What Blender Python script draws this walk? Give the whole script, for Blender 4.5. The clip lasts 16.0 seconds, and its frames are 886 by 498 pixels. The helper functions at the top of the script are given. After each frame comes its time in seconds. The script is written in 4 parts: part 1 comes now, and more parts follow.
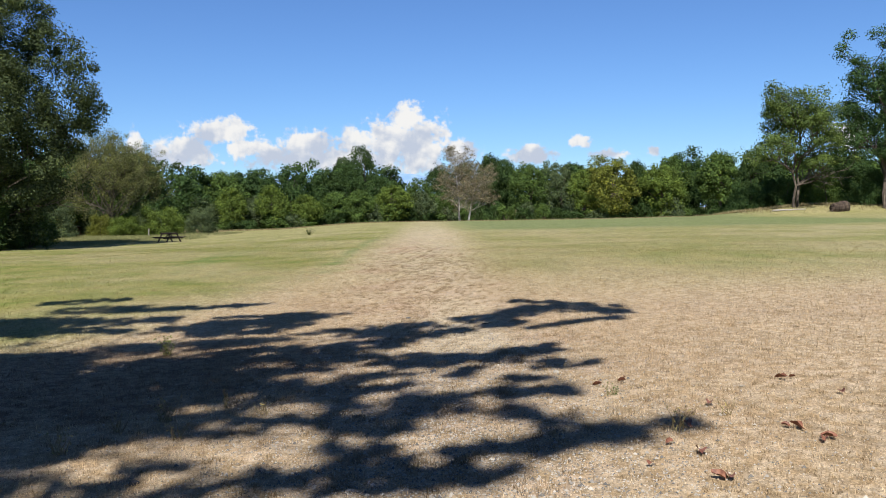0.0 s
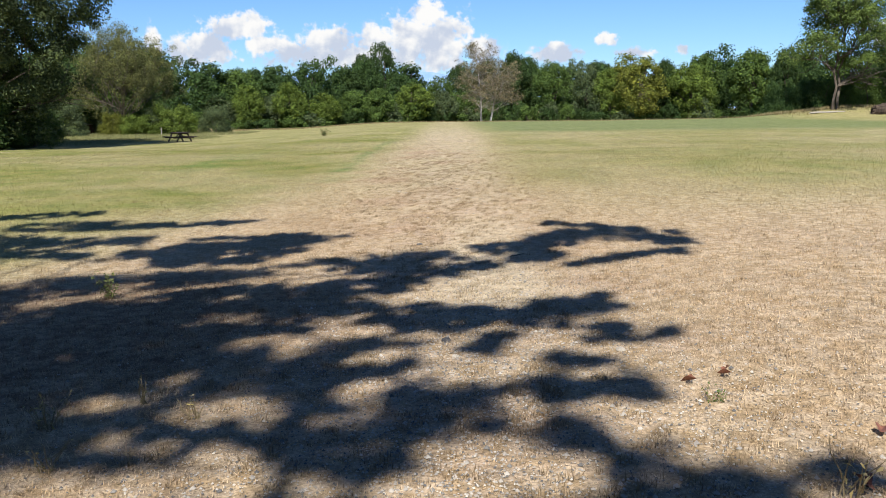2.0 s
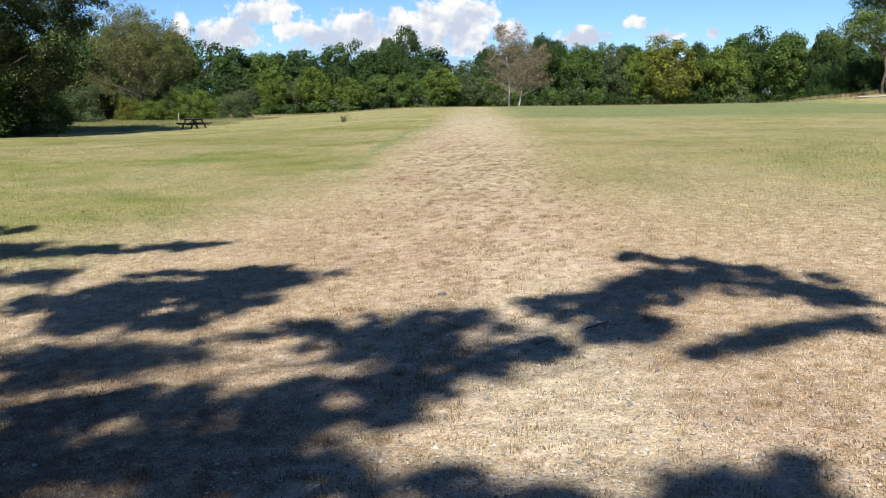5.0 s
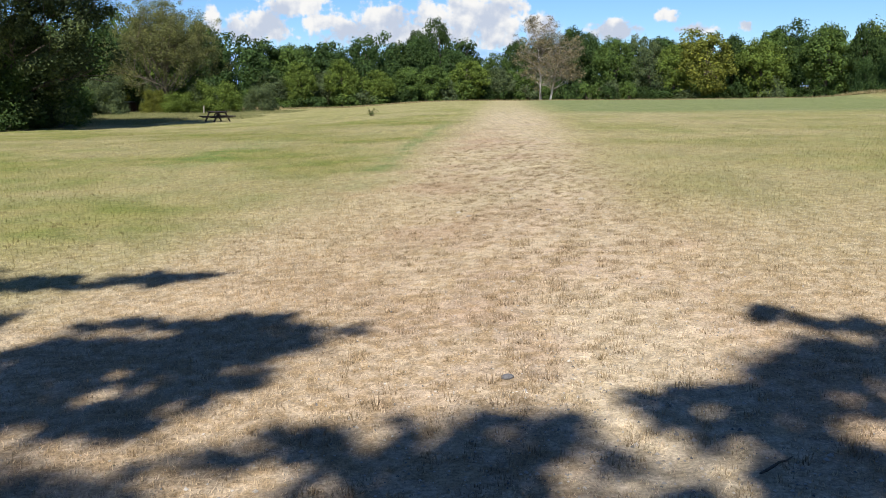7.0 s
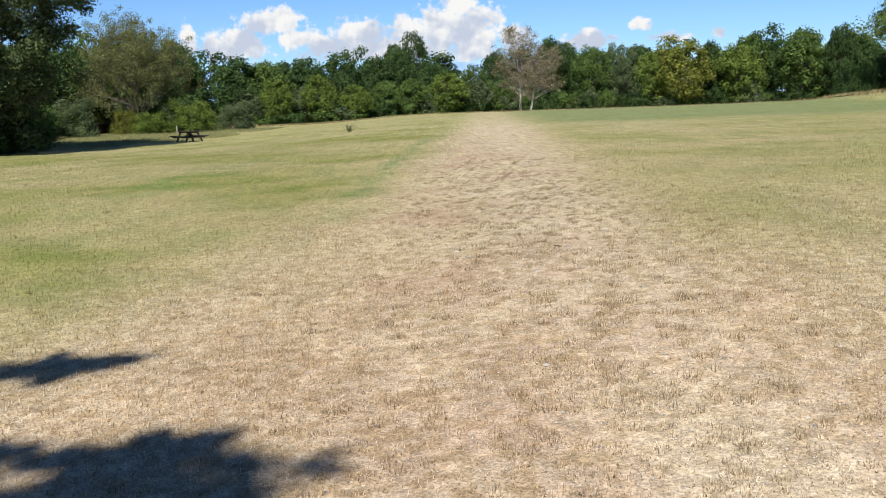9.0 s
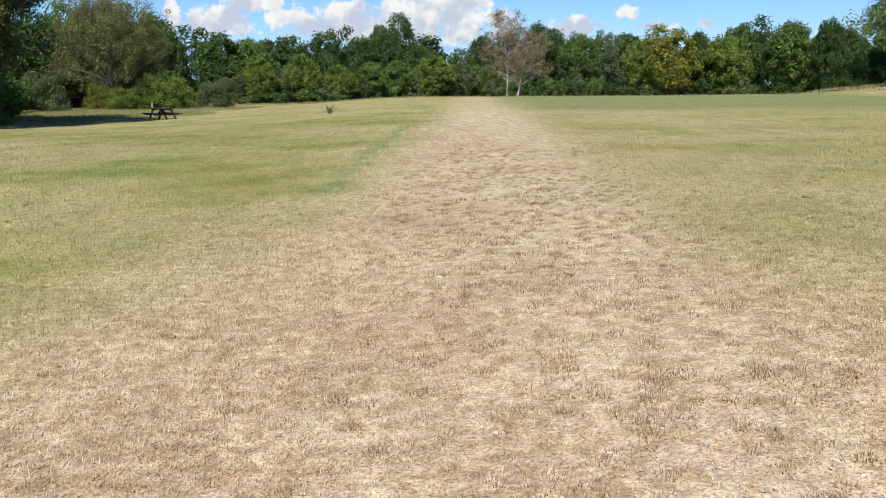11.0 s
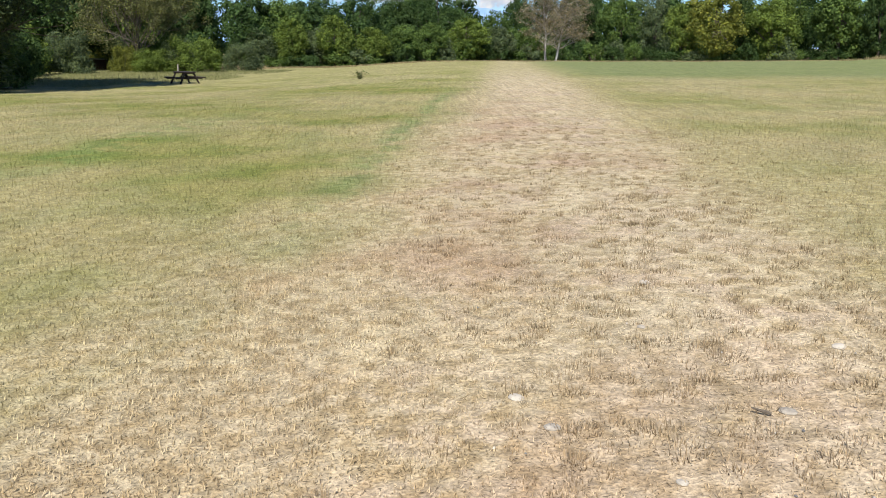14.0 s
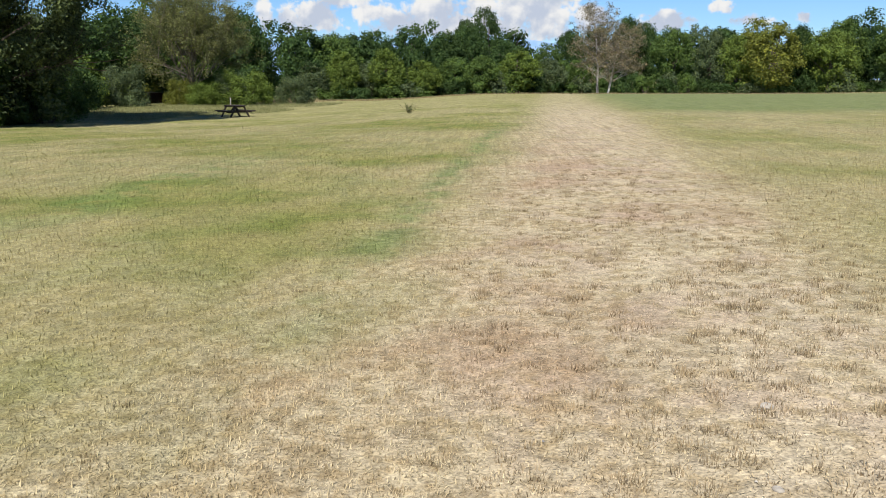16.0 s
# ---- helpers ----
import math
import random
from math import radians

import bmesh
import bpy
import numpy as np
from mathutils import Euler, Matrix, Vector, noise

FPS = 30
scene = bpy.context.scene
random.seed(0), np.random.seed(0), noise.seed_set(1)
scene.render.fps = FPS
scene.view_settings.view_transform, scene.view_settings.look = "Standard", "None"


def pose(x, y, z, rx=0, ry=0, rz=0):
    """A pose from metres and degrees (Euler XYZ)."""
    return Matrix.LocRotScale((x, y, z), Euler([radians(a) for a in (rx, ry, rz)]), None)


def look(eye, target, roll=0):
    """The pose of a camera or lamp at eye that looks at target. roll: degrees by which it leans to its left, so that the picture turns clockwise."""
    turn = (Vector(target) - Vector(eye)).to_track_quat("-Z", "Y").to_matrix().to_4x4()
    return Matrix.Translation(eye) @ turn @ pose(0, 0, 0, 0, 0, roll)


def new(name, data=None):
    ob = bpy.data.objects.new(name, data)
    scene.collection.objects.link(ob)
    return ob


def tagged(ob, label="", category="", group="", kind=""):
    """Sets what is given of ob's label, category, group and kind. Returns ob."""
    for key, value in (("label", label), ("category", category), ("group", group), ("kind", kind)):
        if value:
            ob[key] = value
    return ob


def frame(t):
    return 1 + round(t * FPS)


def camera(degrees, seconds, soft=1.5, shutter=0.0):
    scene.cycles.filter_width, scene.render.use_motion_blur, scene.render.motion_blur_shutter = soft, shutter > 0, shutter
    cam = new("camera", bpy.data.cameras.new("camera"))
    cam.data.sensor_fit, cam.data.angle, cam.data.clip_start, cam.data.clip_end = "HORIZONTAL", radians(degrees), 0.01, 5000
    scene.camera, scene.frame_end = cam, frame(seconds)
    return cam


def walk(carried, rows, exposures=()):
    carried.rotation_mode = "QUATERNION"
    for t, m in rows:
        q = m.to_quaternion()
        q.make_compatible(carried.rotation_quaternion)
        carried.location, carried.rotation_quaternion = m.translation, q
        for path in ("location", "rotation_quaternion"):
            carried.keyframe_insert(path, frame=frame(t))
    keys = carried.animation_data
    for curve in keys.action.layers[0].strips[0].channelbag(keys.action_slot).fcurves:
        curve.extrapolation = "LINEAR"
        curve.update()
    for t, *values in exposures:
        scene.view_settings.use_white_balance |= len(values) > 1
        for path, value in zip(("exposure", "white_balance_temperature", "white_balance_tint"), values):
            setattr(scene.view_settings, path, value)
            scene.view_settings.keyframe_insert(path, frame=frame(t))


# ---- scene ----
cam = camera(57.79, 16.0, soft=0.9)

# seconds, place, then yaw, pitch and roll in degrees
PATH = [
    (0.0, 0.000, 0.000, 1.489, -5.41, -2.78, -0.89),
    (0.5, 0.061, 0.572, 1.527, -5.25, -5.24, -0.39),
    (1.0, 0.075, 1.125, 1.533, -4.90, -8.43, 0.27),
    (1.5, 0.161, 1.646, 1.520, -4.75, -9.70, -0.70),
    (2.0, 0.217, 2.087, 1.514, -3.85, -9.83, -0.53),
    (2.5, 0.270, 2.646, 1.550, -3.79, -10.02, 0.20),
    (3.0, 0.330, 3.137, 1.536, -3.44, -10.17, -0.61),
    (3.5, 0.344, 3.658, 1.512, -2.62, -10.62, -0.23),
    (3.7, 0.338, 3.878, 1.515, -2.62, -10.54, -0.03),
    (5.8, 0.371, 6.041, 1.516, -1.60, -11.03, -0.93),
    (6.0, 0.347, 6.266, 1.525, -1.35, -10.93, -0.73),
    (6.5, 0.272, 6.813, 1.491, -0.08, -11.11, 0.14),
    (7.0, 0.221, 7.299, 1.493, -0.03, -11.32, -0.41),
    (7.5, 0.207, 7.805, 1.489, 0.10, -11.85, -1.37),
    (8.0, 0.134, 8.236, 1.465, 0.56, -11.60, -0.54),
    (8.5, 0.084, 8.669, 1.468, -0.33, -10.58, -0.82),
    (9.0, 0.118, 9.144, 1.472, -1.29, -10.45, -1.89),
    (9.5, 0.142, 9.517, 1.461, -1.61, -10.44, -1.35),
    (10.0, 0.167, 9.908, 1.476, -1.94, -10.75, -0.50),
    (10.2, 0.203, 10.052, 1.464, -2.35, -10.89, -0.52),
    (12.3, 0.135, 12.239, 1.473, -2.57, -13.18, -0.07),
    (12.5, 0.134, 12.402, 1.478, -1.93, -13.43, 0.04),
    (13.0, 0.104, 12.813, 1.457, -1.16, -14.01, 0.91),
    (13.5, 0.075, 13.101, 1.484, -1.07, -14.04, 1.17),
    (14.0, 0.089, 13.505, 1.483, -0.30, -14.10, 0.08),
    (14.5, 0.106, 13.803, 1.488, 0.58, -14.09, -0.13),
    (15.0, 0.067, 14.154, 1.507, 0.57, -14.23, 0.78),
    (15.5, 0.041, 14.372, 1.517, 0.82, -14.13, 0.90),
    (16.0, 0.068, 14.642, 1.544, 3.26, -11.92, -0.04),
]
EXPOSURES = [(0.0, 0.80), (2.0, 0.92), (3.5, 0.98), (6.0, 0.90), (8.0, 0.86), (9.0, 0.86), (12.5, 0.84), (14.0, 0.88), (16.0, 0.78)]
walk(cam, [(t, pose(x, y, z, 90 + pitch, 0, yaw) @ pose(0, 0, 0, 0, 0, roll)) for t, x, y, z, yaw, pitch, roll in PATH], EXPOSURES)

# ---------------------------------------------------------------- light
SUN_EL, SUN_AZ = radians(50), math.atan2(-0.22, -0.975)   # azimuth from +y towards +x
TO_SUN = Vector((math.sin(SUN_AZ) * math.cos(SUN_EL), math.cos(SUN_AZ) * math.cos(SUN_EL), math.sin(SUN_EL)))

world = bpy.data.worlds.new("world")
scene.world = world
world.use_nodes = True
sky = world.node_tree.nodes.new("ShaderNodeTexSky")
sky.sky_type, sky.sun_disc = 'NISHITA', False
sky.sun_elevation, sky.sun_rotation = SUN_EL, SUN_AZ
sky.altitude, sky.air_density, sky.dust_density, sky.ozone_density = 100, 1.0, 0.0, 4.0
SKY = 0.057
background = world.node_tree.nodes["Background"]
background.inputs["Strength"].default_value = SKY
deepen = world.node_tree.nodes.new("ShaderNodeMix")
deepen.data_type, deepen.blend_type = 'RGBA', 'MULTIPLY'
deepen.inputs[0].default_value, deepen.inputs[7].default_value = 1.0, (0.70, 0.935, 1.28, 1)
world.node_tree.links.new(sky.outputs[0], deepen.inputs[6])
world.node_tree.links.new(deepen.outputs[2], background.inputs["Color"])


def cloud_bank():
    """Heaped white cumulus low over the wood, in the sky itself: soft-edged billows over a few rounded bodies."""
    tree = world.node_tree

    def math(op, a, b=0.0, c=0.0):
        node = tree.nodes.new("ShaderNodeMath")
        node.operation = op
        for socket, value in zip(node.inputs, (a, b, c)):
            if isinstance(value, bpy.types.NodeSocket):
                tree.links.new(value, socket)
            else:
                socket.default_value = value
        return node.outputs[0]

    def step(value, low, high, a=0.0, b=1.0):
        node = tree.nodes.new("ShaderNodeMapRange")
        node.interpolation_type = 'SMOOTHSTEP'
        tree.links.new(value, node.inputs[0])
        for n, v in enumerate((low, high, a, b)):
            node.inputs[n + 1].default_value = v
        return node.outputs[0]

    split = tree.nodes.new("ShaderNodeSeparateXYZ")
    tree.links.new(tree.nodes.new("ShaderNodeTexCoord").outputs["Generated"], split.inputs[0])
    ahead = math('MAXIMUM', split.outputs[1], 0.05)
    u, v = math('DIVIDE', split.outputs[0], ahead), math('DIVIDE', split.outputs[2], ahead)

    def noise(du, dv, scale, detail):
        spot = tree.nodes.new("ShaderNodeCombineXYZ")
        tree.links.new(math('ADD', u, du), spot.inputs[0])
        tree.links.new(math('ADD', v, dv), spot.inputs[1])
        node = tree.nodes.new("ShaderNodeTexNoise")
        node.inputs["Scale"].default_value, node.inputs["Detail"].default_value, node.inputs["Roughness"].default_value = scale, detail, 0.55
        tree.links.new(spot.outputs[0], node.inputs["Vector"])
        return node.outputs["Fac"]

    # bodies: direction across and up, half width and half height, as tangents
    bodies = [(-0.2742, 0.0800, 0.0110, 0.0230), (-0.2449, 0.0733, 0.0141, 0.0197), (-0.2129, 0.0758, 0.0310, 0.0239), (-0.1741, 0.0993, 0.0451, 0.0169),
              (-0.1410, 0.0793, 0.0338, 0.0120), (-0.0695, 0.0814, 0.0387, 0.0211), (-0.1128, 0.0708, 0.0225, 0.0099), (-0.0096, 0.0824, 0.0296, 0.0239),
              (0.0537, 0.1125, 0.0239, 0.0211), (0.0622, 0.0776, 0.0465, 0.0437), (0.0308, 0.0828, 0.0338, 0.0366), (0.1186, 0.0716, 0.0253, 0.0169),
              (0.2081, 0.0679, 0.0317, 0.0134), (0.2714, 0.0845, 0.0134, 0.0084), (0.3102, 0.0678, 0.0239, 0.0063), (0.3672, 0.0708, 0.0084, 0.0056), (-0.03, 0.064, 0.13, 0.016), (0.6361, 0.0892, 0.0317, 0.0197)]
    field = None
    for cu, cv, ru, rv in bodies:
        du, dv = math('DIVIDE', math('SUBTRACT', u, cu), ru), math('DIVIDE', math('SUBTRACT', v, cv), rv)
        near = math('SUBTRACT', 1.0, math('SQRT', math('ADD', math('MULTIPLY', du, du), math('MULTIPLY', dv, dv))))
        field = near if field is None else math('SMOOTH_MAX', field, near, 0.15)
    here = noise(0, 0, 55.0, 7)
    fleece = math('MULTIPLY_ADD', noise(0.3, 0.1, 150.0, 5), 1.0, -0.5)
    dense = math('ADD', math('ADD', field, fleece), math('MULTIPLY_ADD', here, 1.9, -0.90))
    mask = math('MULTIPLY', step(dense, -0.10, 0.46), step(split.outputs[1], 0.1, 0.2))
    # billows are lit from the upper left; undersides are grey-blue
    lit = math('ADD', math('MULTIPLY', math('SUBTRACT', here, noise(-0.003, 0.005, 55.0, 5)), 0.5), math('SUBTRACT', noise(0, 0, 20.0, 2), noise(-0.012, 0.018, 20.0, 2)))
    bright = step(math('ADD', math('MULTIPLY', lit, 2.6), math('MULTIPLY_ADD', v, 9.0, -0.75)), -0.42, 0.42)
    shade = tree.nodes.new("ShaderNodeMix")
    shade.data_type = 'RGBA'
    tree.links.new(bright, shade.inputs[0])
    shade.inputs[6].default_value, shade.inputs[7].default_value = (0.60, 0.67, 0.81, 1), (1.0, 0.995, 0.985, 1)
    white = tree.nodes.new("ShaderNodeBackground")
    white.inputs["Strength"].default_value = 0.52
    tree.links.new(shade.outputs[2], white.inputs["Color"])
    both = tree.nodes.new("ShaderNodeMixShader")
    tree.links.new(mask, both.inputs[0])
    tree.links.new(background.outputs[0], both.inputs[1])
    tree.links.new(white.outputs[0], both.inputs[2])
    tree.links.new(both.outputs[0], tree.nodes["World Output"].inputs["Surface"])


cloud_bank()

lamp = bpy.data.lights.new("sun", 'SUN')
lamp.energy, lamp.angle, lamp.color = 5.0, radians(0.55), (1.0, 0.97, 0.925)
sun = new("sun", lamp)
sun.matrix_world = look((TO_SUN * 100), (0, 0, 0))

# ---------------------------------------------------------------- node helpers


class Nodes:
    """Short hand for building a material's node tree."""

    def __init__(self, name):
        self.mat = bpy.data.materials.new(name)
        self.mat.use_nodes = True
        self.tree = self.mat.node_tree
        self.bsdf = self.tree.nodes["Principled BSDF"]
        self.out = self.tree.nodes["Material Output"]

    def put(self, socket, value):
        if isinstance(value, bpy.types.NodeSocket):
            self.tree.links.new(value, socket)
        elif isinstance(value, (tuple, list)) and len(value) == 3 and socket.type == 'RGBA':
            socket.default_value = (*value, 1)
        else:
            socket.default_value = value

    def add(self, kind, *values, **props):
        node = self.tree.nodes.new("ShaderNode" + kind)
        for key, value in props.items():
            if key in node.inputs:
                self.put(node.inputs[key], value)
            elif key == "operation":
                node.operation = value
            elif key == "blend":
                node.blend_type = value
            elif key == "clamp":
                node.use_clamp = value
        for socket, value in zip(node.inputs, values):
            if value is not None:
                self.put(socket, value)
        return node

    def math(self, op, a, b=0.0, c=0.0, clamp=False):
        return self.add("Math", a, b, c, operation=op, clamp=clamp).outputs[0]

    def mix(self, factor, a, b, blend='MIX'):
        node = self.tree.nodes.new("ShaderNodeMix")
        node.data_type, node.blend_type = 'RGBA', blend
        self.put(node.inputs[0], factor)
        self.put(node.inputs[6], a)
        self.put(node.inputs[7], b)
        return node.outputs[2]

    def step(self, value, low, high, a=0.0, b=1.0):
        node = self.tree.nodes.new("ShaderNodeMapRange")
        node.interpolation_type = 'SMOOTHSTEP'
        for n, v in enumerate((value, low, high, a, b)):
            self.put(node.inputs[n], v)
        return node.outputs[0]

    def noise(self, scale, detail=3.0, where=None, rough=0.55):
        node = self.tree.nodes.new("ShaderNodeTexNoise")
        node.inputs["Scale"].default_value, node.inputs["Detail"].default_value, node.inputs["Roughness"].default_value = scale, detail, rough
        if where is None:
            where = self.position()
        self.tree.links.new(where, node.inputs["Vector"])
        return node.outputs["Fac"]

    def position(self):
        return self.tree.nodes.new("ShaderNodeNewGeometry").outputs["Position"]

    def island(self):
        return self.tree.nodes.new("ShaderNodeNewGeometry").outputs["Random Per Island"]

    def stretched(self, sx, sy, sz):
        return self.add("VectorMath", self.position(), (sx, sy, sz), operation='MULTIPLY').outputs[0]

    def bump(self, height, strength, distance):
        node = self.tree.nodes.new("ShaderNodeBump")
        node.inputs["Strength"].default_value, node.inputs["Distance"].default_value = strength, distance
        self.tree.links.new(height, node.inputs["Height"])
        self.tree.links.new(node.outputs[0], self.bsdf.inputs["Normal"])

    def finish(self, colour, rough=0.8, spec=0.3):
        self.put(self.bsdf.inputs["Base Color"], colour)
        self.put(self.bsdf.inputs["Roughness"], rough)
        self.bsdf.inputs["Specular IOR Level"].default_value = spec
        return self.mat

    def thin(self, colour, share):
        """Lets some light through a leaf or blade."""
        lit = self.tree.nodes.new("ShaderNodeBsdfTranslucent")
        self.put(lit.inputs["Color"], colour)
        both = self.tree.nodes.new("ShaderNodeMixShader")
        both.inputs[0].default_value = share
        self.tree.links.new(self.bsdf.outputs[0], both.inputs[1])
        self.tree.links.new(lit.outputs[0], both.inputs[2])
        self.tree.links.new(both.outputs[0], self.out.inputs["Surface"])


STRAW, PALE, EARTH = (0.304, 0.238, 0.132), (0.408, 0.346, 0.218), (0.390, 0.307, 0.221)
OLIVE, GREEN, LUSH = (0.212, 0.198, 0.066), (0.142, 0.160, 0.038), (0.079, 0.158, 0.038)


def field_zones(n):
    """The field's colour by place: a worn dry track, dry turf round it, greener turf beyond. Returns colour and bareness."""
    split = n.add("SeparateXYZ", n.position())
    x, y = split.outputs[0], split.outputs[1]
    broad, mid, fine = n.noise(0.16, 4), n.noise(0.9, 4), n.noise(9.0, 3)
    # distance from the middle of the track, which veers to the right
    bow = n.math('MULTIPLY', n.step(y, 12, 17), n.step(y, 36, 22))
    centre = n.math('MULTIPLY_ADD', bow, -0.45, n.math('MULTIPLY', y, 0.075))
    off = n.math('SUBTRACT', x, centre)
    wob = n.math('MULTIPLY_ADD', mid, 1.6, -0.8)
    off_w = n.math('ADD', off, wob)
    # greener to the left of the track once past the shade, and far to the right
    left_edge = n.step(y, 5.0, 23.0, -5.0, -1.5)
    left = n.step(n.math('SUBTRACT', left_edge, off_w), -0.9, 1.6)
    right = n.math('MULTIPLY', n.step(off_w, 0.8, 3.0), n.step(y, 9.5, 18.0, 0.0, 0.8))
    green = n.math('MAXIMUM', left, right)
    patch = n.step(broad, 0.38, 0.62, 0.55, 1.0)
    green = n.math('MULTIPLY', green, patch)
    turf = n.mix(n.step(mid, 0.36, 0.62), GREEN, OLIVE)
    dry = n.mix(n.step(fine, 0.35, 0.65), STRAW, PALE)
    colour = n.mix(green, dry, turf)
    # bare earth and flattened straw on the track
    track = n.math('SUBTRACT', 1.0, n.step(n.math('ABSOLUTE', off_w), 0.5, 1.9))
    bare = n.math('MULTIPLY', track, n.step(n.math('ADD', n.noise(2.2, 4), n.math('MULTIPLY', fine, 0.6)), 0.68, 0.90))
    colour = n.mix(n.math('MULTIPLY', bare, 0.8), colour, n.mix(n.step(mid, 0.3, 0.7), EARTH, PALE))
    rusty = n.math('MULTIPLY', n.step(n.noise(0.5, 4), 0.46, 0.64), n.math('MULTIPLY', n.math('SUBTRACT', 1.0, green), n.math('MULTIPLY', n.step(y, 46, 24), n.step(n.math('ABSOLUTE', off_w), 2.4, 0.4, 0.25, 1.0))))
    colour = n.mix(n.math('MULTIPLY', rusty, 0.5), colour, (0.277, 0.176, 0.112))
    # trodden pale where the track leaves the shade
    trodden = n.math('MULTIPLY', n.math('MULTIPLY', n.step(off_w, -0.7, 0.5), n.step(off_w, 2.0, 0.8)), n.math('MULTIPLY', n.step(y, 12.5, 15.5), n.step(y, 25, 17)))
    colour = n.mix(n.math('MULTIPLY', trodden, n.step(mid, 0.3, 0.6, 0.2, 0.55)), colour, n.mix(n.step(fine, 0.35, 0.65), (0.36, 0.30, 0.19), (0.47, 0.405, 0.28)))
    warm = n.math('MULTIPLY', n.step(y, 20, 11), n.math('SUBTRACT', 1.0, green))
    colour = n.mix(n.math('MULTIPLY', warm, 0.6), colour, n.mix(n.step(fine, 0.35, 0.65), (0.330, 0.228, 0.138), (0.430, 0.324, 0.234)))
    # chalky bare streak on the right half of the track
    streak = n.math('ABSOLUTE', n.math('SUBTRACT', n.math('ADD', off_w, n.math('MULTIPLY', wob, -0.6)), 0.45))
    chalk = n.math('MULTIPLY', n.step(streak, 0.75, 0.15), n.math('MULTIPLY', n.step(y, 7.2, 8.6), n.step(y, 14.0, 11.5)))
    colour = n.mix(n.math('MULTIPLY', chalk, 0.65), colour, n.mix(n.step(fine, 0.35, 0.65), (0.42, 0.35, 0.235), (0.52, 0.44, 0.31)))
    # brown soil and leaf litter left of the track, where the turf is worn through
    reach = n.math('SQRT', n.math('ADD', n.math('POWER', n.math('MULTIPLY', n.math('ADD', x, 3.0), 0.36), 2.0), n.math('POWER', n.math('MULTIPLY', n.math('SUBTRACT', y, 8.2), 0.42), 2.0)))
    soil = n.step(n.math('ADD', reach, n.math('MULTIPLY_ADD', n.noise(1.3, 4), 1.2, -0.6)), 1.15, 0.7)
    colour = n.mix(n.math('MULTIPLY', soil, 0.75), colour, n.mix(n.step(fine, 0.35, 0.65), (0.150, 0.094, 0.060), (0.255, 0.188, 0.116)))
    colour = n.mix(n.step(y, 38, 72, 0.0, 0.6), colour, n.mix(n.step(mid, 0.36, 0.62), (0.228, 0.210, 0.080), (0.292, 0.260, 0.118)))
    # lush lines left by the mower and the wheels
    line = n.math('ABSOLUTE', n.math('SUBTRACT', x, n.math('MULTIPLY_ADD', y, 0.078, -2.6)))
    lush = n.math('MULTIPLY', n.math('SUBTRACT', 1.0, n.step(line, 0.0, 0.42)), n.math('MULTIPLY', n.step(y, 16, 24), n.step(y, 42, 37)))
    line2 = n.math('ABSOLUTE', n.math('SUBTRACT', x, n.math('MULTIPLY_ADD', y, 0.06, -6.2)))
    lush2 = n.math('MULTIPLY', n.math('SUBTRACT', 1.0, n.step(line2, 0.1, 0.9)), n.math('MULTIPLY', n.step(y, 21, 24), n.step(y, 32, 27)))
    lush = n.math('MULTIPLY', n.math('MAXIMUM', lush, lush2), n.step(n.noise(1.7, 4), 0.38, 0.58))
    colour = n.mix(n.math('MULTIPLY', lush, 0.48), colour, LUSH)
    # the far strip to the right was cut earlier and has greened up
    strip = n.math('MULTIPLY', n.math('MULTIPLY', n.step(off, 0.5, 5.0), n.step(x, 47, 40)), n.math('MULTIPLY', n.step(n.math('ADD', y, n.math('MULTIPLY', mid, 5)), 49, 58), n.step(y, 120, 98)))
    colour = n.mix(n.math('MULTIPLY', strip, 0.7), colour, (0.112, 0.150, 0.053))
    return colour, bare, green


def ground_material():
    n = Nodes("dry_field")
    colour, bare, green = field_zones(n)
    grain, pebble = n.noise(60.0, 4), n.noise(26.0, 3)
    shade = n.step(grain, 0.3, 0.72, 0.64, 1.1)
    colour = n.mix(1.0, colour, n.add("CombineColor", shade, shade, shade).outputs[0], 'MULTIPLY')
    far = n.noise(2.4, 5, n.stretched(1.0, 0.55, 1.0), 0.7)
    speck = n.step(n.noise(13.0, 4, None, 0.7), 0.32, 0.68, 0.76, 1.2)
    tone = n.math('MULTIPLY', speck, n.step(far, 0.3, 0.7, 0.88, 1.1))
    colour = n.mix(1.0, colour, n.add("CombineColor", tone, tone, tone).outputs[0], 'MULTIPLY')
    # mown swards lie along the field
    sward = n.noise(10.0, 4, n.stretched(1.0, 0.045, 1.0), 0.75)
    reach = n.add("SeparateXYZ", n.position()).outputs[1]
    mown = n.math('MULTIPLY_ADD', n.math('SUBTRACT', n.step(sward, 0.3, 0.7, 0.78, 1.22), 1.0), n.step(reach, 16, 34, 0.0, 1.0), 1.0)
    colour = n.mix(1.0, colour, n.add("CombineColor", mown, mown, mown).outputs[0], 'MULTIPLY')
    n.bump(n.math('ADD', grain, n.math('MULTIPLY', pebble, 1.2)), 0.6, 0.02)
    return n.finish(colour, 0.95, 0.1)


def blade_material(name, low, high, tint=None, share=0.75):
    n = Nodes(name)
    colour, bare, green = field_zones(n)
    if tint:
        colour = n.mix(share, colour, tint)
    pick = n.island()
    tone = n.step(pick, 0.0, 1.0, low, high)
    colour = n.mix(1.0, colour, n.add("CombineColor", tone, n.math('MULTIPLY', tone, 0.985), n.math('MULTIPLY', tone, 0.95)).outputs[0], 'MULTIPLY')
    n.thin(colour, 0.25)
    return n.finish(colour, 0.7, 0.25)


